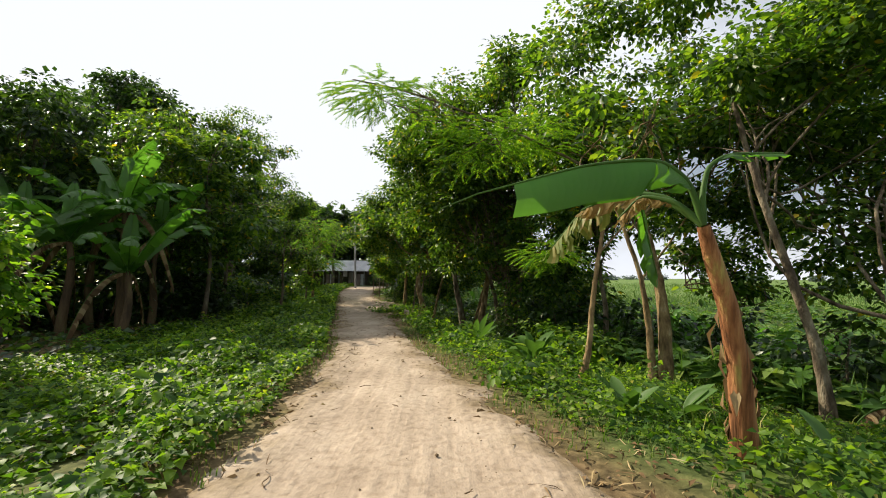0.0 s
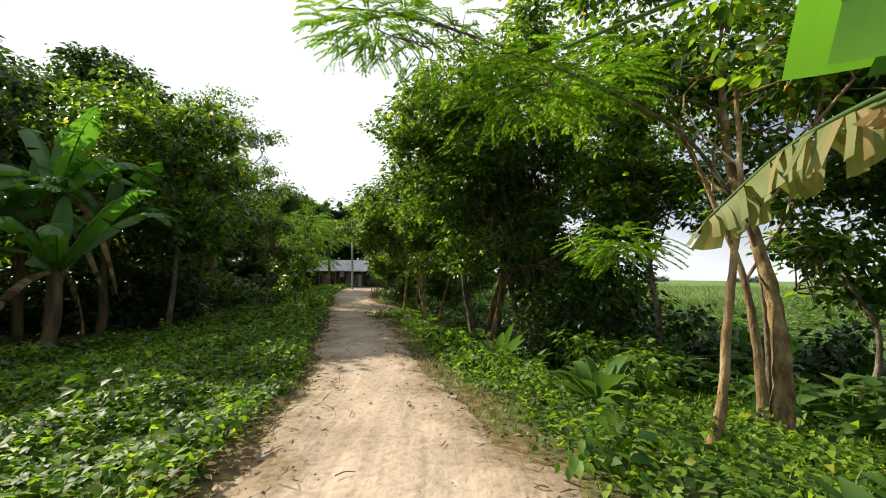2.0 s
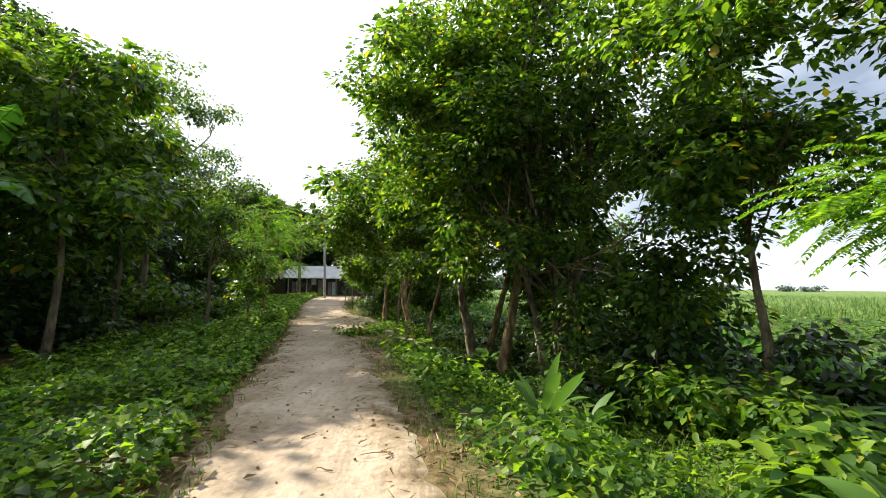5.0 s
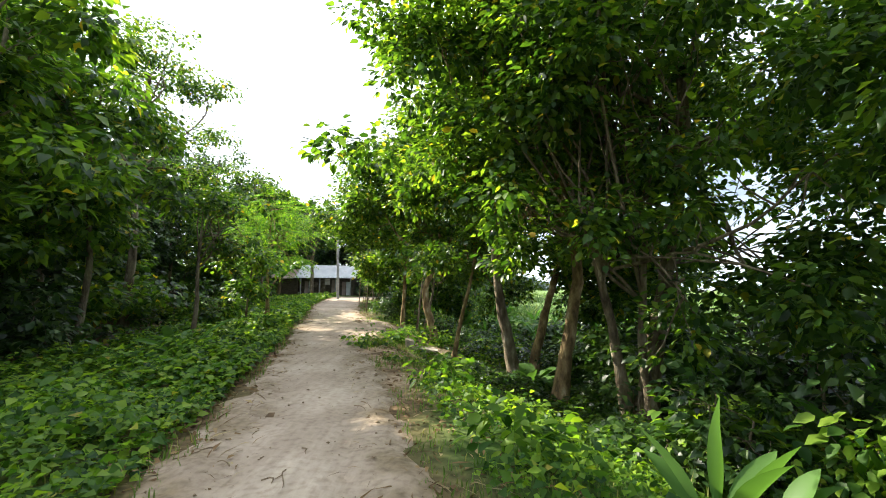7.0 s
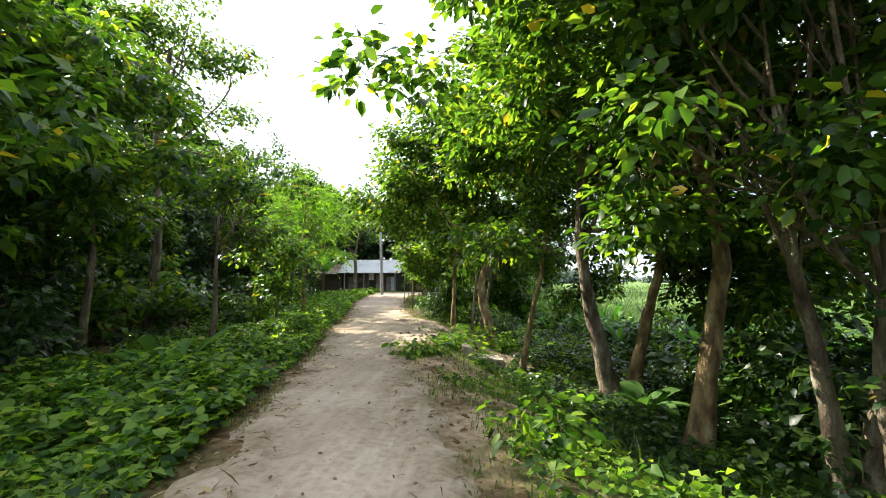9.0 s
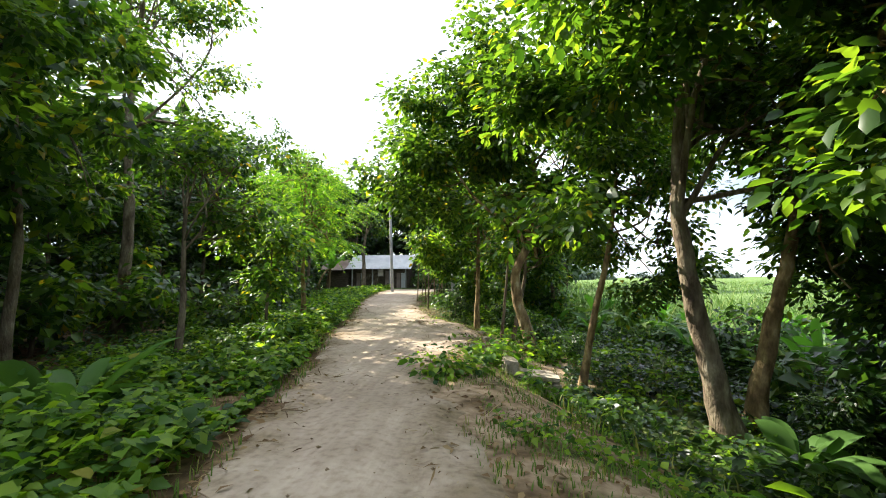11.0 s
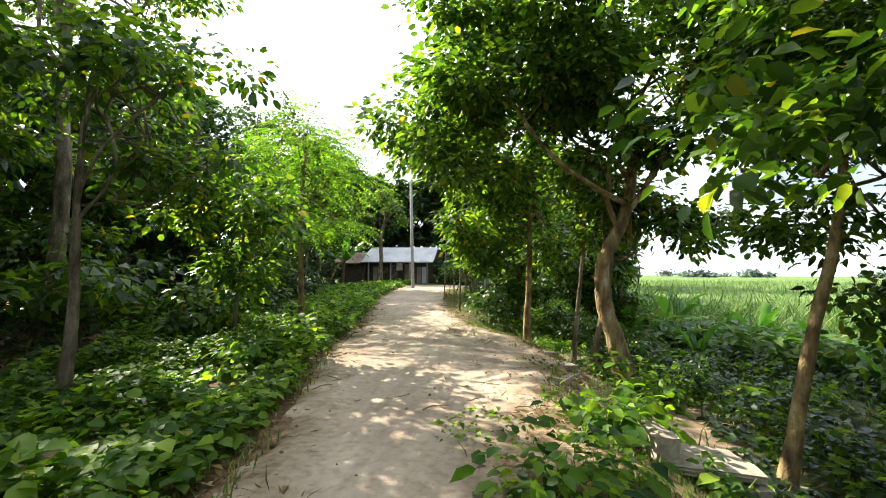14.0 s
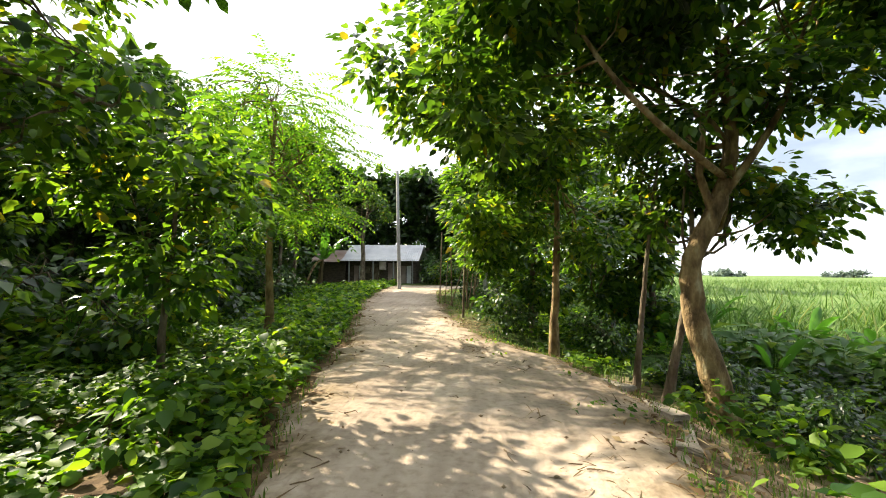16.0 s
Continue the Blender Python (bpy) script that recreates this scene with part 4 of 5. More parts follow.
for k, (x, y, h, w) in enumerate([(-2.2, 20.6, 0.24, 0.16), (-2.8, 19.25, 0.16, 0.14), (-2.1, 21.1, 0.36, 0.22), (-2.5, 19.5, 0.16, 0.14), (-1.7, 21.4, 0.4, 0.3), (-0.9, 23.6, 0.5, 0.4), (-1.5, 24.0, 0.4, 0.35), (0.9, 5.9, 0.35, 0.3),
                                  (0.3, 9.4, 0.4, 0.35), (-0.3, 12.2, 0.4, 0.35), (-0.8, 14.8, 0.4, 0.35), (-6.3, 21.9, 0.5, 0.4), (-5.6, 16.2, 0.45, 0.4), (-4.3, 12.6, 0.4, 0.4), (-3.9, 7.4, 0.4, 0.4), (-3.0, 4.6, 0.35, 0.35), (-7.2, 25.4, 0.6, 0.5)]):
    make_tree(x, y, [(0, 0, 0), (0.03, 0, h * 0.4), (0, 0.03, h * 0.8)], 0.008, [(0, 0, h * 0.65, w, w, h * 0.4)], 20, 8, 0.13, LEAF_VINE, "small leafy weed clump beside the track", TWIG, 600 + k, name="weed_clump",
              category="weed", limbs=0, group="weed clumps beside the track", full=True)
tall = [herb(4.4, 22.5, 9, 1.15, 0.27, 21, "tall large-leaved plant at the field edge", 1.5, "large_leaved_plant", LEAF_BANANA, 0.7), herb(6.5, 11.6, 8, 0.95, 0.24, 22, "tall large-leaved plant at the field edge", 1.4, "large_leaved_plant", LEAF_BANANA, 0.6)]
rng = np.random.default_rng(31)
for k in range(70):
    y = rng.uniform(4, 33)
    x = float(right_edge(y)) + rng.uniform(4.6, 15)
    o = copy_thing(tall[k % 2], pose(x, y, float(land(x, y)) - 0.02, 0, 0, rng.uniform(0, 360)))
    o.scale = [rng.uniform(0.6, 1.1)] * 3


def fern(x, y, seed):
    rng = np.random.default_rng(seed)
    root = thing("fern", x, y, float(land(x, y)) - 0.02, "dark spreading fern among the verge greenery", "fern", "ferns of the verge")
    for k in range(14):
        p = np.array(arch(rng, (0, 0, 0.02), k * 2.4, rng.uniform(0.6, 0.95), rng.uniform(0.5, 1.0), 0.75, 22))
        d = unit(np.gradient(p, axis=0))
        side = unit(np.cross(d, np.array([0, 0, 1.0])))
        L = 0.15 * np.sin(math.pi * np.linspace(0.12, 0.98, 22))
        a = leaf_blades(p, side + d * 0.4, np.tile([0, 0, 1.0], (22, 1)), L, L * 0.25 + 0.012)
        b = leaf_blades(p, -side + d * 0.4, np.tile([0, 0, 1.0], (22, 1)), L, L * 0.25 + 0.012)
        part("frond", mesh_of("frond", *join([a, b]), LEAF_VINE), root)


for x, y, s in [(-6.9, 18.9, 1), (-7.3, 14.6, 2), (-7.6, 13.0, 3), (-7.2, 23.8, 4)]:
    fern(x, y, s)


# ---- house, poles, slabs ----
def box(name, size, at, mat, parent, label="", turn=(0, 0, 0), bevel=0.01):
    bm = bmesh.new()
    bmesh.ops.create_cube(bm, size=1, matrix=Matrix.Diagonal((*size, 1)))
    bmesh.ops.bevel(bm, geom=bm.edges[:], offset=min(bevel, min(size) * 0.3), segments=1, affect="EDGES")
    me = bpy.data.meshes.new(name)
    bm.to_mesh(me)
    bm.free()
    me.materials.append(mat)
    ob = part(name, me, parent, label)
    ob.matrix_basis = pose(*at, *turn)
    return ob


def tin_material(name, stops):
    m, n, l, p = material(name)
    col = ramp_node(n, l, noise_node(n, l, 1.3, 6.0), stops)
    l.new(col, p.inputs["Base Color"])
    p.inputs["Metallic"].default_value, p.inputs["Roughness"].default_value = 0.15, 0.45
    return m


TIN = tin_material("galvanised_tin", [(0.3, (0.46, 0.47, 0.48)), (0.6, (0.62, 0.62, 0.62)), (0.75, (0.42, 0.37, 0.32))])
TIN_RUST = tin_material("rusty_tin", [(0.3, (0.2, 0.13, 0.1)), (0.6, (0.34, 0.26, 0.22)), (0.8, (0.42, 0.38, 0.35))])
WALL = rough_material("dark_woven_wall", [(0.3, (0.05, 0.04, 0.03)), (0.7, (0.13, 0.10, 0.075))], 4.0, 0.3, 0.01, stretch=(1, 1, 4))


def tin_sheet(name, width, slope, drop, at, mat, parent, label, back=False):
    """A corrugated roof slope: ridge at its top edge, falling by drop."""
    nx = int(width / 0.04)
    xs = np.linspace(-width / 2, width / 2, nx)
    z = 0.012 * np.sin(xs / 0.16 * 2 * math.pi)
    s = 1 if back else -1
    v = np.concatenate([np.stack([xs, np.full(nx, s * slope * k), z - drop * k], 1) for k in (0, 1)] + [np.stack([xs, np.full(nx, s * slope * k), z - drop * k - 0.012], 1) for k in (0, 1)])
    i = np.arange(nx - 1)
    f = np.concatenate([np.stack([i, i + 1, i + nx + 1, i + nx], 1), np.stack([i, i + nx, i + nx + 1, i + 1], 1) + 2 * nx])
    ob = part(name, mesh_of(name, v, f, mat, True), parent, label)
    ob.location = at


def house():
    g = 0.3
    root = thing("house", -11.6, 51.5, g, "low tin-roofed village house with dark walls", "house")
    box("wall", (5.0, 0.12, 1.75), (0.1, -1.2, 0.875), WALL, root, "dark front wall")
    box("wall", (5.0, 0.12, 1.75), (0.1, 1.8, 0.875), WALL, root)
    box("wall", (0.12, 2.88, 2.0), (-2.34, 0.3, 1.0), WALL, root)
    box("wall", (0.12, 2.88, 2.0), (2.54, 0.3, 1.0), WALL, root)
    box("door", (0.75, 0.05, 1.6), (0.9, -1.29, 0.8), TIN_RUST, root, "rusty tin door")
    box("window", (0.6, 0.05, 0.5), (-1.1, -1.29, 1.1), BARK, root, "closed wooden shutter")
    tin_sheet("roof", 5.8, 2.6, 1.3, (0.1, 0.3, 3.05), TIN, root, "pale corrugated tin slope")
    tin_sheet("roof", 5.8, 2.2, 1.1, (0.1, 0.3, 3.05), TIN, root, "", True)
    tin_sheet("lean_to_roof", 2.3, 2.4, 0.95, (-3.85, -0.4, 2.6), TIN_RUST, root, "rusty lean-to roof")
    box("wall", (2.1, 0.12, 1.5), (-3.7, -1.6, 0.75), WALL, root)
    box("wall", (2.1, 0.12, 2.1), (-3.7, -0.35, 1.05), WALL, root)
    for x in (-2.2, -0.4, 1.1, 2.5):
        o = part("post", mesh_of("post", *tube([(0, 0, 0), (0.01, 0, 0.9), (0, 0, 1.85)], [0.06, 0.055, 0.05], 8), POLE_GREY, True), root, "pale veranda post")
        o.location = (x, -2.15, -0.02)
    box("door", (0.7, 0.05, 1.55), (-0.4, -1.29, 0.78), BARK, root, "dark wooden door")
    for k, x in enumerate((-1.9, -1.5, 1.7, 2.1)):
        box("panel", (0.34, 0.04, 1.3), (x, -1.29, 0.75), TIN if k % 2 else TIN_RUST, root, "patched tin wall panel")
    box("beam", (5.2, 0.07, 0.09), (0.15, -2.15, 1.78), BARK, root, "wooden eaves beam")
    for k in range(7):
        o = part("rafter", mesh_of("rafter", *tube([(0, 0, 0), (0, 1.2, 0.6)], [0.03, 0.03], 6), BARK), root)
        o.location = (-2.5 + 0.86 * k, -2.2, 1.74)
    box("cloth", (0.5, 0.03, 0.6), (0.3, -2.1, 1.4), CONCRETE, root, "pale cloth hung to dry")
    box("plinth", (6.4, 4.2, 0.3), (0, -0.1, -0.1), SOIL, root, "raised earthen floor")


house()


def pole(x, y, h, r, lean, label, mat=POLE_GREY, name="utility_pole", category="pole", group=""):
    root = thing(name, x, y, float(land(x, y)) - 0.05, label, category, group)
    part("shaft", mesh_of("shaft", *tube([(0, 0, 0), (lean[0] * 0.5, lean[1] * 0.5, h * 0.5), (lean[0], lean[1], h), (lean[0], lean[1], h + 0.01)], [r, r * 0.9, r * 0.75, 0.005], 10), mat, True), root)
    return root


pole(-8.4, 41.2, 6.4, 0.1, (-0.2, 0), "tall grey concrete utility pole beside the track")
pole(-3.87, 35.3, 2.5, 0.1, (-0.05, 0), "weathered grey concrete post at the bend", name="post", category="post")
pole(-4.5, 30.4, 2.1, 0.035, (0.05, 0), "thin grey stake at the track edge", BARK, "stake", "stake", "stakes at the bend")
rng = np.random.default_rng(9)
for k in range(11):
    pole(-5.0 + rng.uniform(-0.5, 0.8), 32.4 + rng.uniform(-0.3, 1.8), rng.uniform(1.5, 2.6), rng.uniform(0.012, 0.028), (rng.uniform(-0.2, 0.6), rng.uniform(-0.2, 0.2)),
         "leaning dry bamboo pole", TWIG, "bamboo_pole", "bamboo pole", "bamboo poles at the bend")


def slab(x, y, sx, sy, sz, turn, seed, label, lift=0.0):
    """A broken slab with chipped edges."""
    bm = bmesh.new()
    bmesh.ops.create_cube(bm, size=1, matrix=Matrix.Diagonal((sx, sy, sz, 1)))
    bmesh.ops.subdivide_edges(bm, edges=bm.edges[:], cuts=4, use_grid_fill=True)
    rng = np.random.default_rng(seed)
    for v in bm.verts:
        k = noise.noise(Vector(v.co) * 5 + Vector((seed, 0, 0)))
        v.co.x += 0.07 * sx * k + rng.normal(0, 0.006)
        v.co.y += 0.10 * sy * noise.noise(Vector(v.co) * 4 + Vector((0, seed, 3))) + rng.normal(0, 0.006)
        v.co.z += 0.12 * sz * k
    me = bpy.data.meshes.new("slab")
    bm.to_mesh(me)
    bm.free()
    me.materials.append(CONCRETE)
    ob = new("concrete_slab", me)
    ob.matrix_basis = pose(x, y, float(land(x, y)) + sz * 0.4 + lift, turn[0], turn[1], turn[2])
    tagged(ob, label, "slab", "broken slabs beside the track")


slab(-1.4, 20.8, 0.85, 0.5, 0.07, (2, 6, 8), 1, "pale concrete slab capping a small culvert", 0.16)
slab(-1.15, 20.75, 0.36, 0.4, 0.3, (0, 3, 8), 8, "mossy concrete wall of a small culvert", -0.08)
slab(-1.75, 20.75, 0.22, 0.42, 0.3, (0, 3, 8), 9, "mossy concrete wall of a small culvert", -0.02)
slab(-0.8, 20.5, 0.35, 0.3, 0.12, (5, 10, 60), 2, "small broken lump of concrete on the bank")
for k, (x, y, t) in enumerate([(-2.18, 22.9, 70), (-2.2, 23.7, 100), (-2.42, 24.6, 108)]):
    slab(x, y, 1.1, 0.18, 0.06, (0, 6, t), 3 + k, "weathered concrete edging along the bank", -0.055)


# ---- ground cover ----
def patchy(x, y, s, seed):
    return np.array([noise.noise((a * s, b * s, seed)) for a, b in zip(x, y)])


def scatter(name, label, category, n, x_of, y_lo, y_hi, size, mat, seed, height, narrow=0.7, tilt=0.35, thin=-0.25, mound=0.25):
    """Low leaves over a strip of ground, in mounds and gaps."""
    rng = np.random.default_rng(seed)
    y = rng.uniform(y_lo, y_hi, n)
    x = x_of(y, rng.uniform(0, 1, n))
    p = patchy(x, y, 0.9, seed) + 0.5 * patchy(x, y, 2.6, seed + 5)
    keep = p > thin
    x, y, p = x[keep], y[keep], p[keep]
    m = len(x)
    z = land(x, y) + height * rng.uniform(0.1, 1, m) * np.clip(0.55 + mound * 3 * p, 0.15, 1.6)
    a = rng.uniform(0, 2 * math.pi, m)
    ax = np.stack([np.cos(a), np.sin(a), rng.normal(0.0, 0.3, m)], 1)
    up = np.array([0, 0, 1.0]) + rng.normal(0, tilt, (m, 3))
    L = size * rng.uniform(0.55, 1.25, m)
    v, f = leaf_blades(np.stack([x, y, z], 1), ax, up, L, L * narrow, 0.18, 0.2, full=0.1 < size < 0.18)
    tagged(new(name, mesh_of(name, v, f, mat)), label, category, kind="stuff")


def lefts(a, b):
    return lambda y, u: left_edge(y) - a - (b - a) * u


def rights(a, b):
    return lambda y, u: right_edge(y) + a + (b - a) * u


scatter("creeper_leaves", "dense low green creepers over the verge", "creepers", 58000, lefts(0.12, 5.6), -1, 14, 0.095, LEAF_VINE, 301, 0.34, 0.8, 0.4, -0.6, 0.35)
scatter("creeper_leaves", "dense low green creepers over the verge", "creepers", 38000, lefts(0.1, 4.4), 14, 30, 0.115, LEAF_VINE, 302, 0.4, 0.9, 0.26, -0.5, 0.4)
scatter("creeper_leaves", "low green creepers along the far verge", "creepers", 16000, lefts(0.1, 5.0), 30, 47, 0.2, LEAF_VINE, 303, 0.45, 0.8, thin=-0.6)
scatter("undergrowth", "scattered dark undergrowth on the wood floor", "undergrowth", 16000, lefts(4, 13), 0, 46, 0.22, LEAF_SHADED, 304, 0.4, thin=0.0)
scatter("bank_weeds", "leafy green weeds over the bank", "weeds", 30000, rights(0.35, 5.8), 0, 15, 0.09, LEAF_VINE, 305, 0.34, 0.65, 0.6, -0.35, 0.35)
scatter("bank_weeds", "thin patchy green weeds on the sandy bank", "weeds", 12000, rights(0.3, 5.8), 15, 21, 0.085, LEAF_VINE, 315, 0.16, 0.7, 0.4, 0.12, 0.35)
scatter("bank_weeds", "leafy green weeds over the bank", "weeds", 20000, rights(1.3, 6.0), 20, 40, 0.15, LEAF_VINE, 306, 0.3, 0.6, 0.45, 0.0)
# these leaves carry the canopy's shade in their colour
scatter("undergrowth", "low undergrowth beneath the bank trees in shade-dark tones", "undergrowth", 16000, rights(1.9, 7.5), 13, 27, 0.13, LEAF_SHADED, 316, 0.34, 0.7, 0.4, -0.2, 0.35)
scatter("dead_leaves", "brown dead leaves along the track edges", "dead leaves", 4200, lefts(-0.45, 0.6), -1, 40, 0.09, LITTER, 307, 0.05, 0.4, 0.5)
scatter("dead_leaves", "brown dead leaves along the track edges", "dead leaves", 3800, rights(-0.45, 1.0), -1, 40, 0.09, LITTER, 308, 0.05, 0.4, 0.5)
scatter("stick_litter", "thin dry sticks and straw along the track edge", "sticks", 2600, lefts(-0.6, 0.5), -1, 30, 0.2, STRAW, 311, 0.06, 0.06, 0.5, -0.1, 0.0)
scatter("stick_litter", "thin dry sticks and straw along the track edge", "sticks", 2600, rights(-0.6, 0.9), -1, 30, 0.2, STRAW, 312, 0.06, 0.06, 0.5, -0.1, 0.0)
scatter("stick_litter", "dry straw and sticks strewn over the sandy slope", "sticks", 3000, rights(-1.3, 0.3), 20.5, 27.5, 0.15, STRAW, 313, 0.05, 0.07, 0.4, 0.1, 0.0)
scatter("bank_weeds", "small green weeds on the sandy slope", "weeds", 1500, rights(-0.9, 0.6), 20.0, 27.0, 0.07, LEAF_VINE, 317, 0.1, 0.65, 0.5, 0.25, 0.2)
scatter("dead_leaves", "brown leaf litter on the wood floor", "dead leaves", 5000, lefts(3, 12), 2, 40, 0.12, LITTER, 309, 0.04, 0.5, 0.4)


def blades(name, label, category, n, x_of, y_lo, y_hi, h, mat, seed, width=0.012, thin=-0.2, lean=0.45):
    """Upright grass blades, two triangles each."""
    rng = np.random.default_rng(seed)
    y = rng.uniform(y_lo, y_hi, n)
    x = x_of(y, rng.uniform(0, 1, n))
    keep = patchy(x, y, 0.8, seed) + 0.4 * patchy(x, y, 3.1, seed + 2) > thin
    x, y = x[keep], y[keep]
    m = len(x)
    a = rng.uniform(0, 6.28, m)
    o = np.stack([np.cos(a), np.sin(a), np.zeros(m)], 1)
    s = np.stack([-np.sin(a), np.cos(a), np.zeros(m)], 1)
    H = (h * rng.uniform(0.4, 1.2, m))[:, None]
    b = np.stack([x, y, land(x, y) - 0.01], 1)
    W = width * rng.uniform(0.6, 1.3, m)[:, None]
    mid = b + o * H * lean * 0.3 + [0, 0, 1] * H * 0.6
    v = np.stack([b - s * W, b + s * W, mid + s * W * 0.7, mid - s * W * 0.7, b + o * H * lean + [0, 0, 1] * H * 0.95], 1).reshape(-1, 3)
    f = (np.arange(m)[:, None, None] * 5 + np.array([[0, 1, 2], [0, 2, 3], [3, 2, 4]])[None]).reshape(-1, 3)
    tagged(new(name, mesh_of(name, v, f, mat)), label, category, kind="stuff")


blades("grass", "short dry grass along the track edge", "grass", 20000, rights(-0.1, 1.6), -1, 42, 0.10, GRASS, 320, 0.006, -0.1)
blades("grass", "short dry grass along the track edge", "grass", 9000, lefts(-0.15, 0.8), -1, 42, 0.12, GRASS, 321, 0.006, -0.1)
blades("grass", "short patchy grass on the sandy bank", "grass", 8000, rights(0.3, 5.0), 15, 22, 0.07, GRASS, 323, 0.005, 0.12, 0.8)
blades("grass", "green grass on the lower bank", "grass", 16000, rights(1.5, 9), 0, 42, 0.28, GRASS, 322, 0.01, -0.1)


def crop_field():
    rng = np.random.default_rng(401)
    n = 3200
    y = rng.uniform(1, 46, n)
    x = right_edge(y) + 5.2 + 40 * rng.uniform(0, 1, n) ** 1.5
    keep = (patchy(x, y, 0.25, 7) > -0.35) & (y < 30 + 0.2 * x)
    x, y = x[keep], y[keep]
    per = 8
    o = np.repeat(np.arange(len(x)), per)
    a = rng.uniform(0, 6.28, len(o))
    tall = rng.uniform(0.3, 0.75, len(x))[o]
    base = np.stack([x[o], y[o], land(x, y)[o] + tall * rng.uniform(0.3, 1, len(o))], 1)
    ax = np.stack([np.cos(a), np.sin(a), rng.uniform(-0.3, 0.7, len(o))], 1)
    L = rng.uniform(0.3, 0.62, len(o))
    leaves = leaf_blades(base, ax, np.array([0, 0, 1.0]) + rng.normal(0, 0.3, (len(o), 3)), L, L * 0.38, 0.2, 0.25)
    st = np.stack([x, y, land(x, y) - 0.02], 1)
    stems = leaf_blades(st, np.tile([0, 0, 1.0], (len(x), 1)) + rng.normal(0, 0.08, (len(x), 3)), rng.normal(0, 1, (len(x), 3)), np.full(len(x), 0.75), np.full(len(x), 0.03))
    tagged(new("crop_plants", mesh_of("crop_plants", *join([leaves, stems]), LEAF_CROP)), "low broad-leaved crop plants covering the field", "crop", kind="stuff")


def cane_field():
    rng = np.random.default_rng(402)
    n = 19000
    y = 31 + 60 * rng.uniform(0, 1, n) ** 1.6
    x = rng.uniform(0, 1, n) ** 1.2 * 70 + np.interp(y, [31, 60], [1.5, -3])
    r = x - right_edge(y)
    keep = (r > 5.5) & ((y > 31 + 0.12 * x))
    x, y = x[keep], y[keep]
    x2, y2 = rng.uniform(28, 75, 9000), rng.uniform(0, 45, 9000)
    x, y = np.concatenate([x, x2]), np.concatenate([y, y2])
    x, y = np.repeat(x, 2) + rng.normal(0, 0.12, 2 * len(x)), np.repeat(y, 2) + rng.normal(0, 0.12, 2 * len(y))
    m = len(x)
    a = rng.uniform(0, 6.28, m)
    o = np.stack([np.cos(a), np.sin(a), np.zeros(m)], 1)
    H = rng.uniform(0.45, 1.2, m)
    b = np.stack([x, y, land(x, y) + H * rng.uniform(0, 0.5, m)], 1)
    v, f = leaf_blades(b, o * rng.uniform(0.1, 0.8, m)[:, None] + [0, 0, 1.0], o, H, rng.uniform(0.025, 0.055, m), 0.1, -0.2)
    tagged(new("cane_stalks", mesh_of("cane_stalks", v, f, CANE)), "tall pale green cane crop", "cane", kind="stuff")
    xs, ys = spread(-2, 80, 1.6, 2400, 1.3), spread(-2, 95, 1.6, 2400, 1.3)

    def top(X, Y):
        r_ = X - right_edge(Y)
        here = ease(7, 8.5, r_) * np.maximum(ease(34, 37, Y - 0.12 * X), ease(31, 34, X))
        bump = 0.12 * np.sin(2.1 * X + 1.3 * np.sin(0.9 * Y)) * np.sin(1.7 * Y) + 0.07 * np.sin(5.3 * X + Y) * np.sin(4.7 * Y)
        return land(X, Y) + here * (0.75 + bump) - 0.35 * (1 - here)
    tagged(new("cane_canopy", mesh_of("cane_canopy", *grid(xs, ys, top), FIELD, True)), "even pale green field reaching the horizon", "field", kind="structure")


FIELD = rough_material("field_green", [(0.3, (0.07, 0.125, 0.03)), (0.5, (0.11, 0.175, 0.04)), (0.7, (0.15, 0.22, 0.06))], 0.35, 0.8, 0.15)
crop_field()
cane_field()


def far_trees():
    """Groves along the horizon beyond the fields, with the haze put into their leaf colour."""
    rng = np.random.default_rng(410)
    for k, (x, y, h, w) in enumerate([(30, 190, 9, 10), (44, 200, 10, 9), (95, 260, 7, 8), (150, 300, 8, 10), (240, 330, 9, 14), (300, 330, 8, 16), (330, 250, 8, 14), (420, 260, 9, 18), (120, 420, 11, 22), (200, 430, 9, 20), (60, 420, 10, 24), (480, 180, 9, 20), (520, 90, 9, 24)]):
        root = thing("grove", x, y, float(land(x, y)), "hazy far grove on the horizon", "grove", "far groves")
        blobs = [(rng.uniform(-w, w), rng.uniform(-4, 4), h * rng.uniform(0.25, 0.5), w * 0.4, 4, h * 0.35) for _ in range(6)]
        leaves, c = crown_leaves(rng, blobs, 150, 6, 1.9, 1.5)
        pieces = [tube([(b[0], b[1], -0.3), (b[0], b[1], b[2])], [0.3, 0.15], 5) for b in blobs]
        part("trunk", mesh_of("trunk", *join(pieces), BARK), root)
        part("crown", mesh_of("crown", *leaves, LEAF_HAZED), root)


# pale bluish leaf colour, with the haze of distance painted in
LEAF_HAZED = leaf_material("hazed_far_leaf", [(0.0, (0.13, 0.18, 0.16)), (1.0, (0.19, 0.24, 0.2))], (1.2, 1.2, 1.0), 0.2, 0.8)
far_trees()


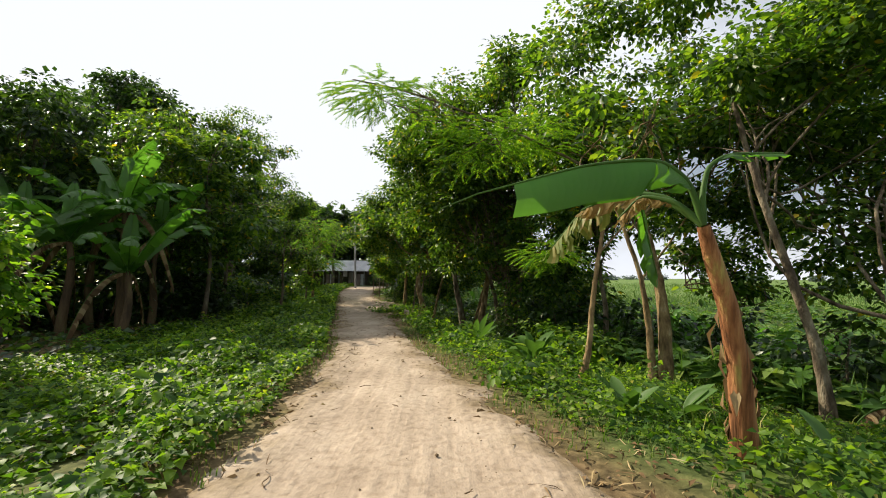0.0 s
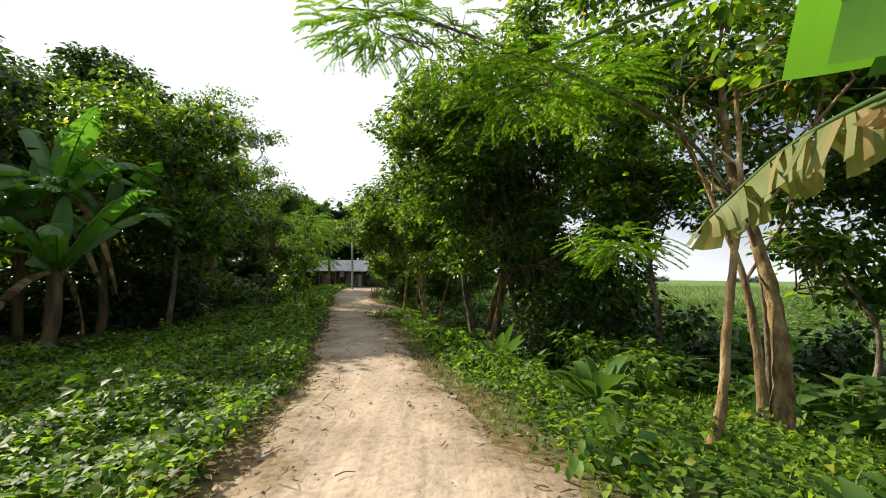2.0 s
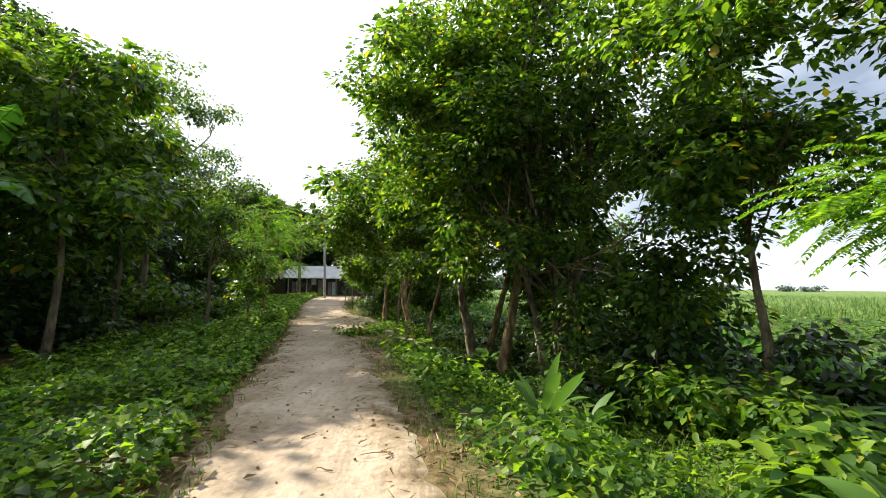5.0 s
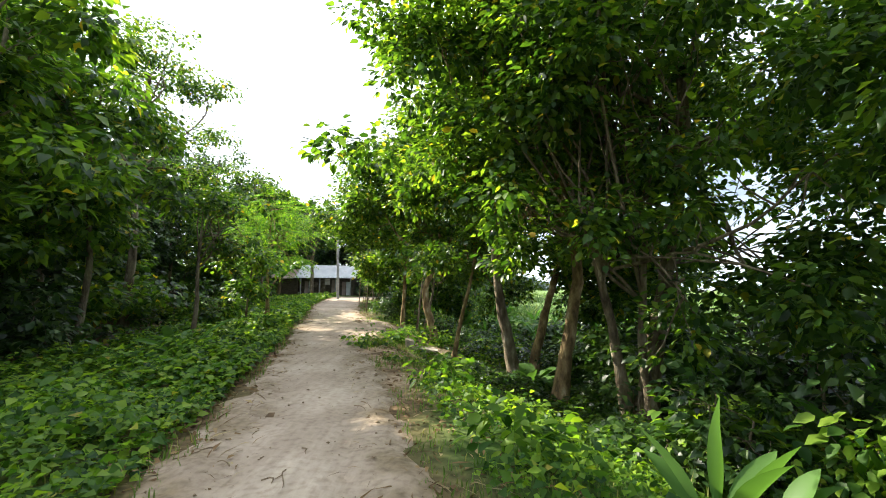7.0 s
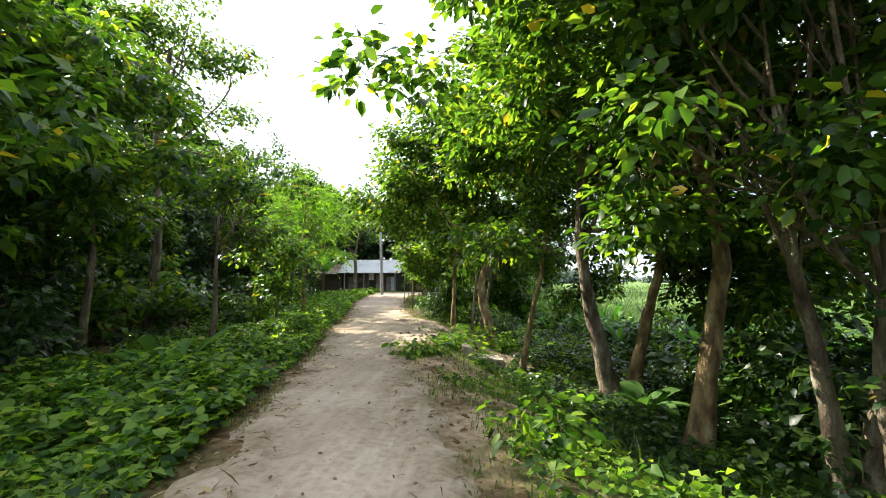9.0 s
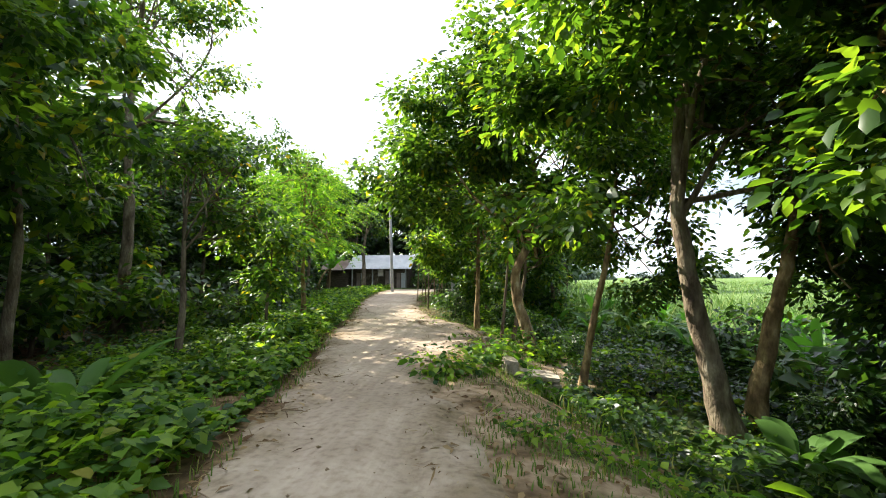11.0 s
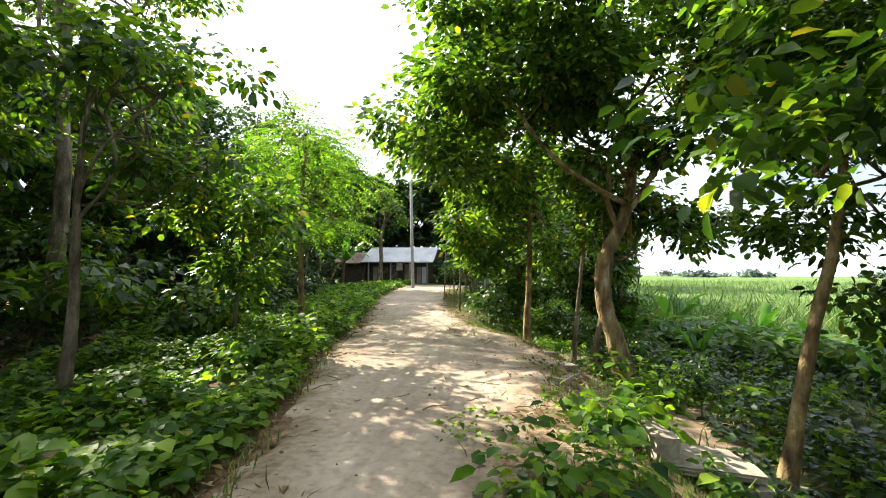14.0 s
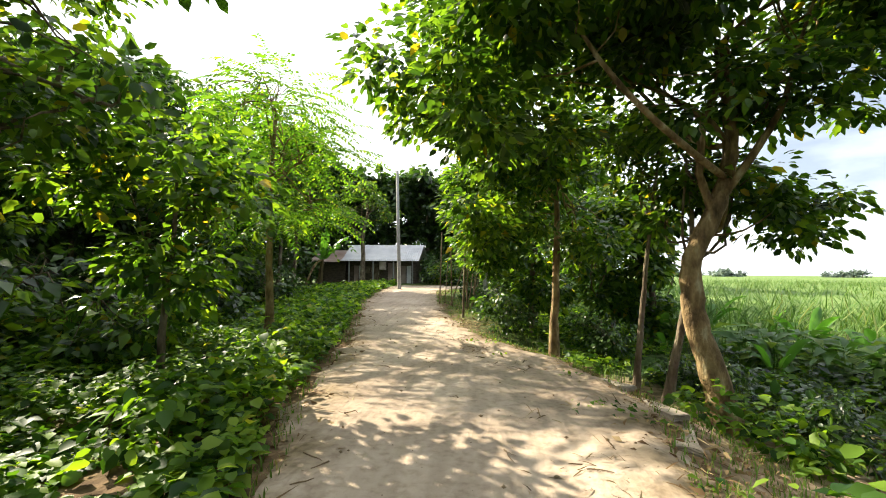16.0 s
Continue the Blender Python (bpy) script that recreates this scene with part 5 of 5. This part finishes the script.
# ---- twigs and clods on the track ----
rng = np.random.default_rng(500)
for k in range(70):
    y = rng.uniform(1.5, 32)
    u = rng.uniform(0.03, 0.97)
    x = float(left_edge(y) + (right_edge(y) - left_edge(y)) * u)
    L = rng.uniform(0.06, 0.3)
    line = bend((-L / 2, 0, 0.0), (L / 2, 0, 0.005), rng, 0.02, 6)
    line[:, 2] = np.abs(line[:, 2]) * 0.4
    pieces = [tube(line, np.linspace(0.006, 0.003, 6), 5)]
    if rng.uniform() < 0.5:
        pieces.append(tube(bend(line[2], line[2] + [L * 0.25, L * 0.2 * rng.choice([-1, 1]), 0.004], rng, 0.01, 4), np.linspace(0.004, 0.002, 4), 4))
    ob = new("twig", mesh_of("twig", *join(pieces), TWIG, True))
    ob.matrix_basis = pose(x, y, float(land(x, y)) + 0.042, 0, 0, rng.uniform(0, 360))
    tagged(ob, "short dry twig lying on the sandy track", "twig", "twigs on the track")


def clods():
    """Small lumps of earth and grit strewn over the track."""
    rng = np.random.default_rng(510)
    n = 1500
    y = rng.uniform(0.5, 34, n)
    u = np.where(rng.uniform(0, 1, n) < 0.6, rng.beta(0.5, 0.5, n), rng.uniform(0, 1, n))
    x = left_edge(y) + (right_edge(y) - left_edge(y)) * u
    r = 0.004 + 0.02 * rng.uniform(0, 1, n) ** 4
    c = np.stack([x, y, land(x, y) + 0.03 + r * 0.3], 1)
    d = np.array([[1, 0, 0], [-1, 0, 0], [0, 1, 0], [0, -1, 0], [0, 0, 0.7], [0, 0, -0.7]])
    v = (c[:, None] + d[None] * r[:, None, None] * rng.uniform(0.6, 1.3, (n, 6, 1))).reshape(-1, 3)
    f = (np.arange(n)[:, None, None] * 6 + np.array([[0, 2, 4], [2, 1, 4], [1, 3, 4], [3, 0, 4], [2, 0, 5], [1, 2, 5], [3, 1, 5], [0, 3, 5]])[None]).reshape(-1, 3)
    tagged(new("clods", mesh_of("clods", v, f, TWIG, True)), "small brown clods and grit on the track", "clods", kind="stuff")


clods()
